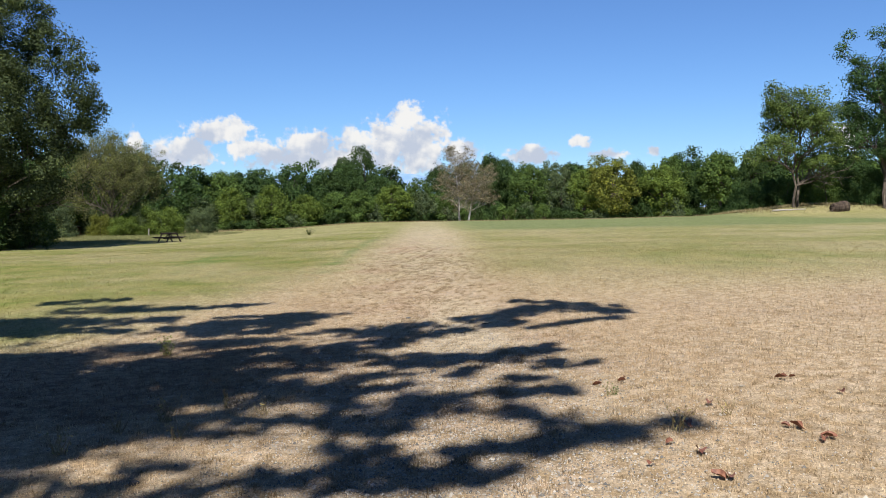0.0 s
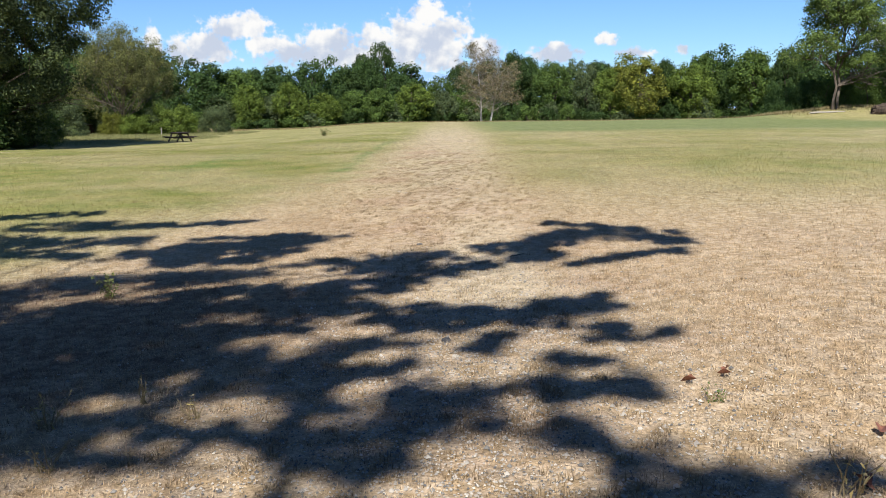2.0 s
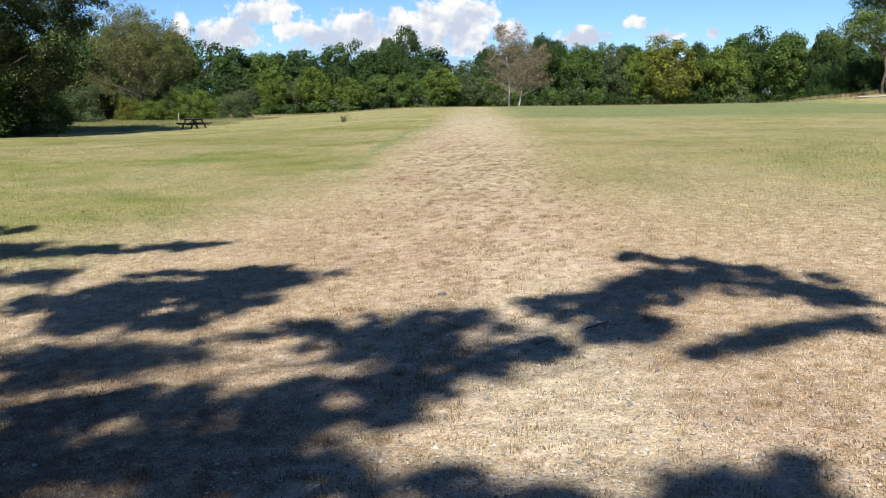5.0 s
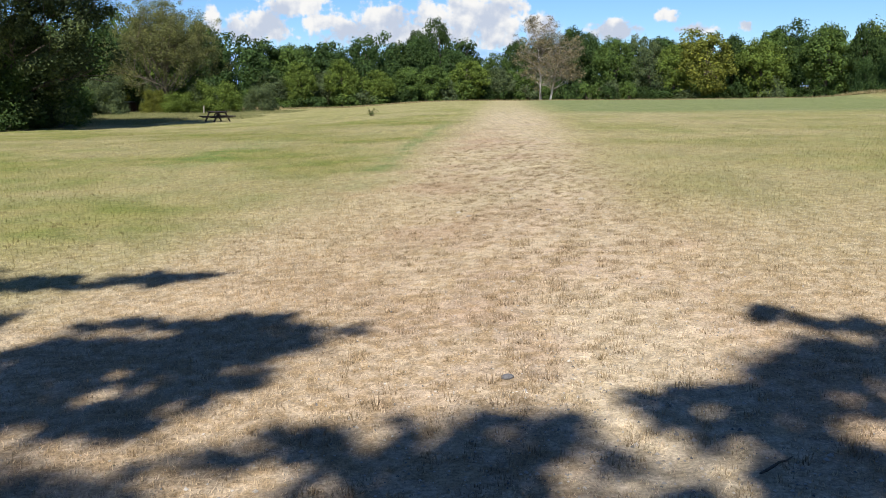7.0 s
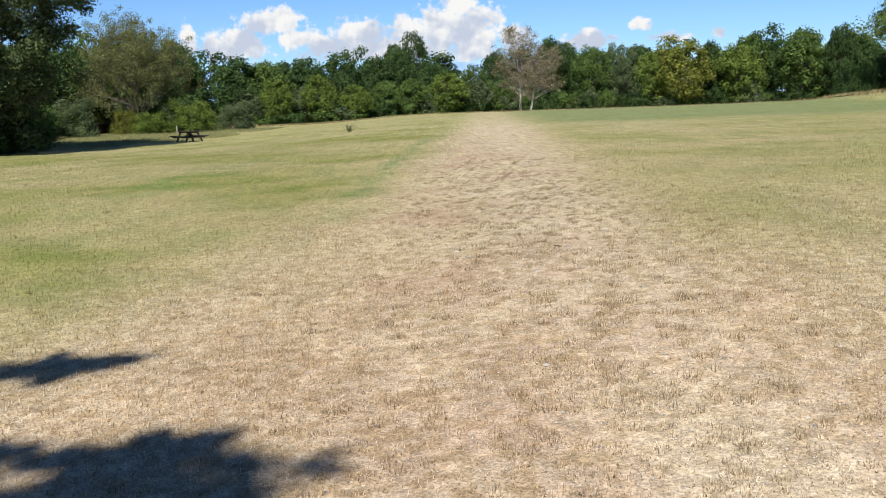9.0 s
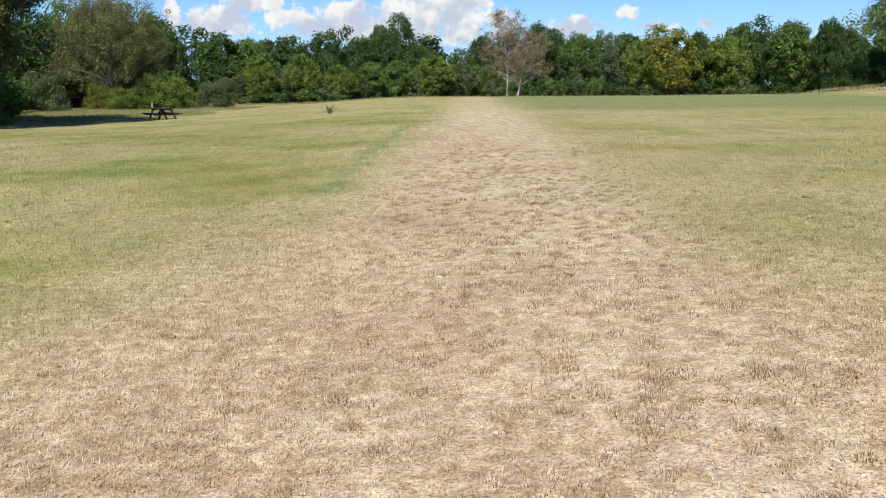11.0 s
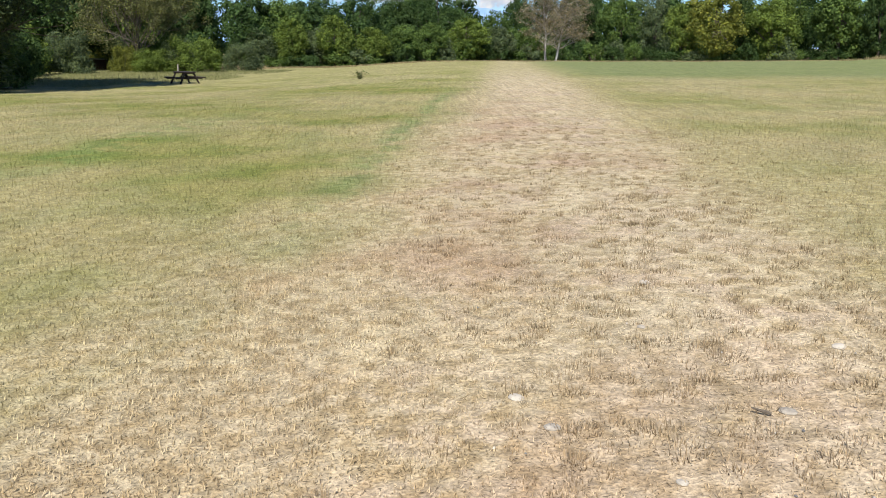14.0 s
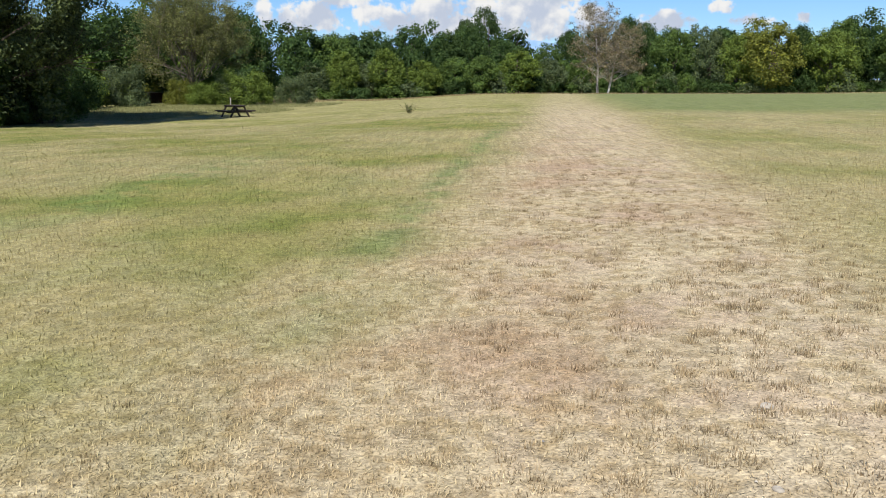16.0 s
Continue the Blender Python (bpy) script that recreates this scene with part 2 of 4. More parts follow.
def leaf_material(name, share=0.30, low=0.74, high=1.26, rough=0.75):
    n = Nodes(name)
    info = n.tree.nodes.new("ShaderNodeObjectInfo")
    pick, patch = n.island(), n.noise(0.35, 3)
    tone = n.math('MULTIPLY', n.step(pick, 0.0, 1.0, low, high), n.step(patch, 0.3, 0.7, 0.75, 1.25))
    colour = n.mix(1.0, info.outputs["Color"], n.add("CombineColor", tone, tone, tone).outputs[0], 'MULTIPLY')
    warm = n.mix(1.0, colour, (1.2, 1.09, 0.78), 'MULTIPLY')
    colour = n.mix(n.step(pick, 0.55, 1.0), colour, warm)
    n.thin(n.mix(1.0, colour, (1.15, 1.2, 0.6), 'MULTIPLY'), share)
    return n.finish(colour, rough, 0.06)


def bark_material(name, dark, pale, scale=6.0):
    n = Nodes(name)
    grain = n.noise(scale, 5, n.stretched(1, 1, 0.25), 0.65)
    n.bump(grain, 0.9, 0.04)
    return n.finish(n.mix(n.step(grain, 0.35, 0.65), dark, pale), 0.9, 0.2)


def wood_material(name, dark, pale):
    n = Nodes(name)
    grain = n.noise(14.0, 5, n.stretched(1, 1, 6), 0.6)
    n.bump(grain, 0.5, 0.01)
    return n.finish(n.mix(n.step(grain, 0.3, 0.7), dark, pale), 0.75, 0.3)


def stone_material(name, dark, pale):
    n = Nodes(name)
    grain, blot = n.noise(45.0, 4), n.noise(9.0, 3)
    n.bump(grain, 0.6, 0.01)
    info = n.tree.nodes.new("ShaderNodeObjectInfo")
    tone = n.math('MULTIPLY_ADD', n.math('ADD', grain, blot), 0.6, n.math('MULTIPLY_ADD', info.outputs["Random"], 0.4, -0.3))
    return n.finish(n.mix(n.step(tone, 0.2, 0.8), dark, pale), 0.85, 0.3)


def gravel_material():
    n = Nodes("mixed_gravel")
    pick, grain = n.island(), n.noise(60.0, 3)
    n.bump(grain, 0.4, 0.005)
    colour = n.mix(n.step(pick, 0.0, 0.75), (0.10, 0.095, 0.09), (0.36, 0.325, 0.275))
    return n.finish(n.mix(n.step(pick, 0.8, 1.0), colour, (0.44, 0.40, 0.34)), 0.85, 0.3)


def ridge_material():
    # the blue of the air's haze is put into the ridge's base colour
    n = Nodes("hazy_ridge")
    blot = n.noise(0.02, 4)
    return n.finish(n.mix(n.step(blot, 0.35, 0.65), (0.17, 0.27, 0.42), (0.22, 0.32, 0.46)), 1.0, 0.0)


M_GROUND = ground_material()
M_BLADE = blade_material("dry_grass", 0.78, 1.42)
M_TUFT = blade_material("grass_tuft", 0.6, 1.3, (0.195, 0.14, 0.08), 0.52)
M_UNCUT = blade_material("uncut_grass", 0.6, 1.3, (0.155, 0.17, 0.07))
M_TALL = blade_material("tall_dry_grass", 0.5, 1.3, (0.255, 0.203, 0.105))
M_LEAF = leaf_material("foliage")
M_SHADE = leaf_material("thick_foliage", 0.12)
M_FINE = leaf_material("fine_foliage", 0.28, 0.6, 1.35)
M_BARK = bark_material("brown_bark", (0.041, 0.032, 0.024), (0.120, 0.098, 0.075))
M_TWIG = bark_material("grey_twigs", (0.075, 0.062, 0.045), (0.165, 0.14, 0.105))
M_PALE_TWIG = bark_material("pale_twigs", (0.180, 0.158, 0.128), (0.345, 0.315, 0.270))
M_WHITE_BARK = bark_material("white_bark", (0.165, 0.150, 0.135), (0.465, 0.435, 0.390), 2.5)
M_TABLE = wood_material("dark_stained_wood", (0.013, 0.010, 0.007), (0.041, 0.030, 0.022))
M_GREY_WOOD = wood_material("weathered_wood", (0.188, 0.165, 0.135), (0.345, 0.315, 0.270))
M_RUST = wood_material("red_brown_boards", (0.045, 0.021, 0.013), (0.105, 0.046, 0.030))
M_STONE = stone_material("pale_stone", (0.180, 0.158, 0.128), (0.375, 0.338, 0.277))
M_GRAVEL = gravel_material()
M_SLATE = stone_material("dark_stone", (0.038, 0.038, 0.041), (0.128, 0.124, 0.124))
M_RIDGE = ridge_material()
M_ROOT = bark_material("earthy_roots", (0.019, 0.013, 0.010), (0.075, 0.054, 0.038), 3.0)
n_dead = Nodes("dead_leaf")
M_DEAD = n_dead.finish(n_dead.mix(n_dead.step(n_dead.noise(40, 3), 0.3, 0.7), (0.112, 0.041, 0.024), (0.217, 0.094, 0.056)), 0.6, 0.35)

# ---------------------------------------------------------------- mesh helpers
rng = np.random.default_rng(7)


def mesh_of(name, verts, faces, material, smooth=False):
    """A mesh from an array of corners and an array (or list) of faces."""
    me = bpy.data.meshes.new(name)
    if isinstance(faces, np.ndarray):
        count, size = faces.shape
        me.vertices.add(len(verts))
        me.vertices.foreach_set("co", np.asarray(verts, np.float32).ravel())
        me.loops.add(count * size)
        me.loops.foreach_set("vertex_index", faces.astype(np.int32).ravel())
        me.polygons.add(count)
        me.polygons.foreach_set("loop_start", np.arange(0, count * size, size, dtype=np.int32))
        me.update(calc_edges=True)
    else:
        me.from_pydata([tuple(v) for v in verts], [], [tuple(f) for f in faces])
        me.update()
    me.materials.append(material)
    if smooth:
        me.polygons.foreach_set("use_smooth", np.ones(len(me.polygons), bool))
    return me


def part_mesh(name, me, parent, label=""):
    ob = new(name, me)
    ob.parent = parent
    return tagged(ob, label) if label else ob


def part(name, bm, material, parent, label=""):
    """Links a bmesh as one mesh object under a thing."""
    me = bpy.data.meshes.new(name)
    bm.to_mesh(me)
    bm.free()
    me.materials.append(material)
    return part_mesh(name, me, parent, label)


def beam(bm, a, b, width, thick, bevel=0.006):
    """A squared timber from a to b."""
    a, b = Vector(a), Vector(b)
    axis = b - a
    turn = axis.to_track_quat('X', 'Z').to_matrix().to_4x4()
    m = Matrix.Translation((a + b) / 2) @ turn @ Matrix.Diagonal((axis.length, width, thick, 1))
    made = bmesh.ops.create_cube(bm, size=1, matrix=m)
    edges = list({e for v in made["verts"] for e in v.link_edges})
    bmesh.ops.bevel(bm, geom=edges, offset=bevel, segments=1, affect='EDGES')


def tube(verts, faces, points, radii, sides=6):
    """Adds a tapered limb along points."""
    points = [Vector(p) for p in points]
    base = len(verts)
    for i, (p, r) in enumerate(zip(points, radii)):
        ahead = (points[min(i + 1, len(points) - 1)] - points[max(i - 1, 0)]).normalized()
        side = ahead.orthogonal().normalized()
        if abs(ahead.z) > 0.6:
            side = (Vector((1, 0, 0)) - ahead * ahead.x).normalized()
        up = ahead.cross(side)
        for k in range(sides):
            a = 2 * math.pi * k / sides
            verts.append(p + (side * math.cos(a) + up * math.sin(a)) * r)
    for i in range(len(points) - 1):
        for k in range(sides):
            a, b = base + i * sides + k, base + i * sides + (k + 1) % sides
            faces.append((a, b, b + sides, a + sides))
    faces.append(tuple(base + (len(points) - 1) * sides + k for k in range(sides)))


def bent(a, b, r, sag=0.0, wob=0.08, steps=5):
    """Points from a to b with a wandering course."""
    a, b = Vector(a), Vector(b)
    out, length = [], (b - a).length
    for i in range(steps + 1):
        s = i / steps
        p = a.lerp(b, s)
        bow = math.sin(math.pi * s)
        p += Vector((r.normal(0, wob), r.normal(0, wob), r.normal(0, wob * 0.5) - sag)) * bow * length
        out.append(p)
    return out


def unit(v):
    return v / np.maximum(np.linalg.norm(v, axis=-1, keepdims=True), 1e-9)


def leaves(centres, radii, per, size, r, flat=1.0, slim=0.55, shell=0.55, plain=False):
    """Leaf quads in clumps round centres: corners and faces."""
    centres, radii = np.asarray(centres, float), np.asarray(radii, float)
    clump = np.repeat(np.arange(len(centres)), per)
    n = len(clump)
    way = unit(r.normal(size=(n, 3)))
    reach = shell + (1 - shell) * r.random(n)
    reach = np.where(r.random(n) < 0.12, reach * r.uniform(1.0, 1.35, n), reach)
    spot = centres[clump] + way * (radii[clump] * reach)[:, None] * (1, 1, flat)
    normal = unit(way * 1.0 + (0, 0, 0.35) + r.normal(size=(n, 3)) * 0.34)
    along = unit(np.cross(normal, r.normal(size=(n, 3))))
    across = np.cross(normal, along)
    long = size * r.uniform(0.6, 1.35, n)[:, None]
    wide = long * slim
    bend = normal * long * 0.18
    if plain:
        tris = np.stack([spot - along * long * 0.5, spot + across * wide * 0.6 + along * long * 0.1 + bend, spot + along * long * 0.5 - across * wide * 0.3], 1)
        return tris.reshape(-1, 3), np.arange(3 * n).reshape(-1, 3)
    quads = np.stack([spot - along * long * 0.5, spot + across * wide * 0.5 + bend, spot + along * long * 0.5, spot - across * wide * 0.5 + bend], 1)
    return quads.reshape(-1, 3), np.arange(4 * n).reshape(-1, 4)


def smooth01(v):
    v = np.clip(v, 0, 1)
    return v * v * (3 - 2 * v)


def field_height(x, y):
    """The height of the field: nearly level, falling away to the left, with a low bank at the far right."""
    x, y = np.asarray(x, float), np.asarray(y, float)
    fall = -0.70 * smooth01((2 - x) / 16) * smooth01((y - 15) / 42)
    swell = 0.17 * smooth01((y - 10) / 18) * (1 - smooth01((y - 62) / 45))
    rise = 0.45 * smooth01((x - 28) / 40) * smooth01((y - 40) / 50)
    bank = 1.15 * np.exp(-((x - 54) / 11.5) ** 2 - ((y - 91.4) / 3.3) ** 2)
    rough = 0.025 * np.sin(x * 0.7 + 1.3 * np.sin(y * 0.31)) * np.sin(y * 0.45 + 0.8)
    # round the track it tips to the left, with a shallow dip and a low swell
    tip = 0.155 * np.tanh((x - 0.8) / 2.5) * np.exp(-((y - 12) / 12) ** 4)
    dip = 0.085 * np.exp(-((y - 6.5) / 2.5) ** 2) - 0.055 * np.exp(-((y - 11.5) / 2.5) ** 2) + 0.055 * np.exp(-((y - 18) / 5) ** 2)
    return fall + swell + rise + bank + rough + tip + dip


CREST = 104.0


def gz(x, y):
    """The height of the ground. Past a low crest it falls away towards the wood."""
    x, y = np.asarray(x, float), np.asarray(y, float)
    q = np.clip(y / CREST, 1.0, 3.4)
    level = field_height(x / q, np.minimum(y, CREST))
    return 1.49 - (1.49 - level) * q - 0.25 * smooth01((q - 1) / 0.3)


# ---------------------------------------------------------------- ground
def build_ground():
    def lines(fine, far, count):
        s = np.linspace(-1, 1, count)
        return np.sinh(s * math.asinh(far / fine)) * fine
    xs, ys = lines(9, 4200, 220), lines(12, 4200, 240) + 22
    gx, gy = np.meshgrid(xs, ys)
    verts = np.stack([gx, gy, gz(gx, gy)], -1).reshape(-1, 3)
    a = (np.arange(len(ys) - 1)[:, None] * len(xs) + np.arange(len(xs) - 1)).ravel()
    faces = np.stack([a, a + 1, a + 1 + len(xs), a + len(xs)], 1)
    ob = new("ground", mesh_of("ground", verts, faces, M_GROUND, True))
    tagged(ob, "sun-dried mown field with a worn straw-coloured track and greener turf beside it", "field", kind="structure")


build_ground()

# ---------------------------------------------------------------- trees: shapes shared by the repeats


def broad_shape(seed, h=10.0, w=4.0, low=0.12, clumps=130, per=88, size=0.32, lumps=0.25, mat=None, top=1.0):
    """A full leafy crown on a trunk: trunk mesh and crown mesh."""
    r = np.random.default_rng(seed)
    centres, radii = [], []
    mid, half = h * (low + 1) / 2, h * (1 - low) / 2
    lobes = unit(r.normal(size=(7, 3)))
    lobe_gain = r.uniform(-lumps, lumps, 7)
    for k in range(clumps):
        d = unit(r.normal(size=3))
        gain = 1 + float(np.sum(lobe_gain * np.clip(lobes @ d, 0, 1) ** 3))
        out = (0.82 if k % 5 else 0.45) * gain * r.uniform(0.86, 1.08)
        wide = w * (1 - 0.25 * max(d[2], 0) * top)
        centres.append((d[0] * wide * out, d[1] * wide * out, mid + d[2] * half * 0.9 * out))
        radii.append(w * r.uniform(0.15, 0.33))
    lv, lf = leaves(centres, radii, per, size, r, 0.85, 0.8, 0.5, True)
    crown = mesh_of("crown", lv, lf, mat or M_LEAF)
    verts, faces = [], []
    tr = 0.028 * h
    stem = bent((0, 0, -0.3), (r.normal(0, 0.2), r.normal(0, 0.2), h * 0.72), r, 0, 0.02, 6)
    tube(verts, faces, stem, [tr * (1.25 - 0.16 * i) for i in range(7)], 7)
    for k in range(9):
        s = stem[2 + k % 4]
        c = centres[(k * 7) % len(centres)]
        tube(verts, faces, bent(s, c, r, 0.02, 0.06, 4), [tr * f for f in (0.5, 0.38, 0.27, 0.17, 0.08)], 5)
    return mesh_of("trunk", verts, faces, M_BARK), crown


def shrub_shape(seed, h=3.0, w=2.2, clumps=44, per=100, size=0.25, mat=None):
    """A bush, leafy to the ground: stems mesh and crown mesh."""
    r = np.random.default_rng(seed)
    centres, radii = [], []
    for k in range(clumps):
        a, u = r.uniform(0, 2 * math.pi), r.uniform(0.05, 1)
        wide = w * math.sqrt(max(1 - (u * 1.05 - 0.3) ** 2, 0.05)) * r.uniform(0.55, 0.95)
        centres.append((math.cos(a) * wide, math.sin(a) * wide, u * h * 0.88 * r.uniform(0.85, 1.1)))
        radii.append(w * r.uniform(0.2, 0.36))
    lv, lf = leaves(centres, radii, per, size, r, 0.9, 0.8, 0.5, True)
    lv[:, 2] = np.maximum(lv[:, 2], 0.02)
    verts, faces = [], []
    for k in range(7):
        c = centres[k * 3]
        tube(verts, faces, bent((r.normal(0, 0.1), r.normal(0, 0.1), -0.2), c, r, 0, 0.05, 3), (0.06, 0.045, 0.03, 0.012), 5)
    return mesh_of("woody_base", verts, faces, M_BARK), mesh_of("crown", lv, lf, mat or M_LEAF)


def branching(r, start, way, length, radius, depth, verts, faces, tips, spread=0.75, lift=0.12, sides=5):
    """Limbs that fork again and again; notes the ends."""
    way = Vector(way).normalized()
    points, radii, p = [Vector(start)], [radius], Vector(start)
    for i in range(4):
        way = (way + Vector((r.normal(0, 0.13), r.normal(0, 0.13), r.normal(0, 0.1) + lift * 0.3))).normalized()
        p = p + way * length / 4
        points.append(p.copy())
        radii.append(radius * (1 - 0.13 * (i + 1)))
    tube(verts, faces, points, radii, sides)
    tips.append((p.copy(), depth))
    if depth == 0:
        return
    for k in range(int(r.integers(2, 4)) + (depth > 1)):
        at = points[int(r.integers(2, 5))]
        turn = Vector((r.normal(), r.normal(), r.normal() * 0.6 + lift)).normalized()
        branching(r, at, way * (1 - spread * 0.5) + turn * spread, length * r.uniform(0.58, 0.82), radius * 0.5, depth - 1, verts, faces, tips, spread, lift, max(sides - 1, 3))


def plant(name, shape, x, y, h_scale, w_scale, colour, label, turn=0.0, group="", stem="trunk", sink=0.0, category="tree"):
    """Stands a tree or bush of a shared shape on the ground."""
    root = new(name)
    root.matrix_basis = pose(x, y, float(gz(x, y)) - sink, 0, 0, turn) @ Matrix.Diagonal((w_scale, w_scale, h_scale, 1))
    part_mesh(stem, shape[0], root)
    crown = part_mesh("crown", shape[1], root)
    crown.color = (*colour, 1)
    return tagged(root, label, category, group)


DARK, DEEP, MID = (0.036, 0.062, 0.021), (0.043, 0.076, 0.026), (0.066, 0.106, 0.029)
BRIGHT, YELLOW, SAGE = (0.094, 0.135, 0.030), (0.124, 0.139, 0.030), (0.074, 0.101, 0.050)

BROAD = [broad_shape(s, low=l, lumps=u) for s, l, u in ((11, 0.02, 0.3), (12, 0.0, 0.45), (13, 0.05, 0.35), (14, 0.0, 0.25))]
ROUND = [broad_shape(s, 10, 4.0, 0.0, 130, 90, 0.34, 0.2) for s in (21, 22)]
BACK = [broad_shape(s, 10, 4.0, 0.0, 90, 60, 0.42, 0.3) for s in (24, 25)]
SHRUB = [shrub_shape(s, per=60, size=0.29) for s in (31, 32, 33)]
NEAR_SHRUB = [shrub_shape(s, clumps=70, per=230, size=0.13) for s in (34, 35, 36)]



def set_back(x, y):
    """How much deeper the wood stands than the crest of the field that hides its foot."""
    deep = 1.0 + (0.60 + 0.45 * float(smooth01((x + 14) / 28))) * float(smooth01((x + 33) / 8))
    return deep if y > 103.2 else 1.0


WOOD_LABEL = "tall dark green broadleaf tree at the edge of the wood"


def wood(x, y, h, w, colour, k=0, label=WOOD_LABEL, turn=0.0, shapes=None):
    """One tree of the wood's edge: its height, width and foliage colour."""
    shapes = shapes or BROAD
    k_far = set_back(x, y)
    x, y, h, w = x * k_far, y * k_far, h * k_far * 1.06, w * k_far
    return plant("tree", shapes[k % len(shapes)], x, y, h / 10.0, w / 8.0, colour, label, turn, "trees along the edge of the wood")


def bush(x, y, h, w, colour, k=0, label="leafy green shrub growing at the edge of the wood", turn=0.0):
    k_far = set_back(x, y)
    x, y, h, w = x * k_far, y * k_far, h * k_far, w * k_far
    return plant("shrub", (NEAR_SHRUB if y < 98 else SHRUB)[k % 3], x, y, h / 3.0, w / 4.6, colour, label, turn, "shrubs along the edge of the wood", "woody_base", 0.0, "shrub")


# the wood to the left of the birch
wood(-29.5, 108, 11.0, 7.5, DEEP, 0, turn=40)
wood(-24.0, 112, 9.0, 8.5, DARK, 1, turn=100)
wood(-19.5, 114, 8.6, 7.0, MID, 2, "green broadleaf tree in the wood's edge", 10)
wood(-15.5, 117, 9.2, 7.5, DEEP, 3, turn=200)
wood(-10.5, 119, 9.4, 7.5, DEEP, 1, turn=300)
wood(-6.0, 121, 9.0, 7.0, DARK, 0, turn=75)
wood(-3.0, 124, 9.6, 6.5, DEEP, 2, turn=160)
wood(-0.2, 150, 13.6, 7.2, DARK, 1, "large dark oak standing above the wood", 20)
wood(-4.6, 152, 13.2, 5.2, DARK, 3, "large dark oak standing above the wood", 220)
wood(3.9, 140, 8.6, 5.0, DEEP, 0, turn=130)
wood(8.0, 132, 5.4, 5.5, DEEP, 0, turn=130)
wood(11.2, 126, 9.2, 5.0, DARK, 2, turn=250)
wood(2.5, 126, 7.8, 6.0, DEEP, 3, turn=33)
wood(7.5, 122, 6.2, 5.5, MID, 1, "green broadleaf tree in the wood's edge", 190)
# the lower, sunlit trees in front of it
wood(-17.4, 106, 5.9, 4.6, BRIGHT, 0, "small upright bright green tree", 0, ROUND)
wood(-12.0, 105, 6.0, 4.8, BRIGHT, 1, "small upright bright green tree", 90, ROUND)
wood(-7.7, 106, 4.5, 4.4, BRIGHT, 1, "small bright green tree with a round crown", 50, ROUND)
wood(-4.3, 107, 4.6, 4.6, MID, 0, "low olive-green tree at the wood's edge", 150, ROUND)
wood(-1.0, 108, 4.7, 4.8, MID, 1, "low olive-green tree at the wood's edge", 250, ROUND)
wood(3.6, 110, 5.4, 6.0, BRIGHT, 0, "low spreading sunlit green tree", 310, ROUND)
wood(-14.6, 110, 4.8, 4.6, SAGE, 1, "grey-green willow-like tree at the wood's edge", 10, ROUND)
wood(-21.0, 106, 4.6, 4.8, SAGE, 0, "grey-green willow-like tree at the wood's edge", 60, ROUND)
wood(7.6, 111, 4.4, 4.6, SAGE, 1, "low grey-green tree at the wood's edge", 20, ROUND)
wood(11.3, 113, 4.4, 4.6, MID, 0, "low green tree beside the birch", 200, ROUND)
# the wood to the right of the birch
wood(18.6, 120, 10.5, 5.6, DARK, 0, turn=15)
wood(21.5, 123, 9.9, 5.5, DEEP, 3, turn=115)
wood(24.0, 116, 8.6, 6.2, MID, 2, "green broadleaf tree in the wood's edge", 60)
wood(28.3, 115, 8.0, 5.2, SAGE, 1, "grey-green broadleaf tree in the wood's edge", 80)
wood(39.3, 150, 10.8, 8.0, DARK, 2, turn=170)
wood(31.2, 113, 7.6, 5.5, BRIGHT, 0, "yellow-green broadleaf tree in full sun", 230)
wood(35.2, 112, 8.6, 7.6, YELLOW, 1, "wide yellow-green tree in full sun", 35)
wood(39.3, 114, 8.8, 4.6, DARK, 0, turn=275)
wood(42.2, 112, 7.8, 6.6, BRIGHT, 2, "bright green broadleaf tree in full sun", 95)
wood(46.0, 118, 9.6, 6.0, MID, 3, "green broadleaf tree in the wood's edge", 140)
wood(48.8, 121, 10.0, 6.6, DEEP, 1, turn=205)
wood(51.0, 112, 9.8, 7.4, MID, 0, "green broadleaf tree in the wood's edge", 255)
wood(54.6, 109, 9.6, 4.6, DARK, 2, turn=310)
wood(57.5, 110, 8.6, 6.5, DEEP, 3, turn=12)
wood(62.5, 109, 8.0, 7.0, MID, 1, "green broadleaf tree in the wood's edge", 66)
wood(68.0, 108, 9.0, 7.5, DEEP, 2, turn=99)
wood(73.5, 107, 8.5, 7.0, MID, 0, "green broadleaf tree in the wood's edge", 144)
wood(79.5, 104, 10.5, 8.0, DARK, 3, turn=188)
wood(86.0, 100, 12.0, 9.0, DEEP, 1, turn=221)

# trees deeper in the wood, which close the gaps
for k in range(34):
    bx = -62 + k * 4.6 + rng.uniform(-1.5, 1.5)
    by = 134 + rng.uniform(-3, 7) - 0.0035 * max(bx - 40, 0) ** 2
    bh = 5.0 if 4.0 < bx < 11.5 else rng.uniform(9.0, 9.8)
    wood(bx, by, bh, rng.uniform(7, 8.5), (DARK, DEEP)[k % 2], k, "dark green tree deeper in the wood", k * 47, BACK)
for k in range(36):
    bx = -44 + k * 3.6 + rng.uniform(-1.0, 1.0)
    bush(bx, 123 + rng.uniform(-2, 2), rng.uniform(3.8, 4.8), 5.2, (DARK, DEEP)[k % 2], k, "dark undergrowth shrub inside the wood", k * 31)

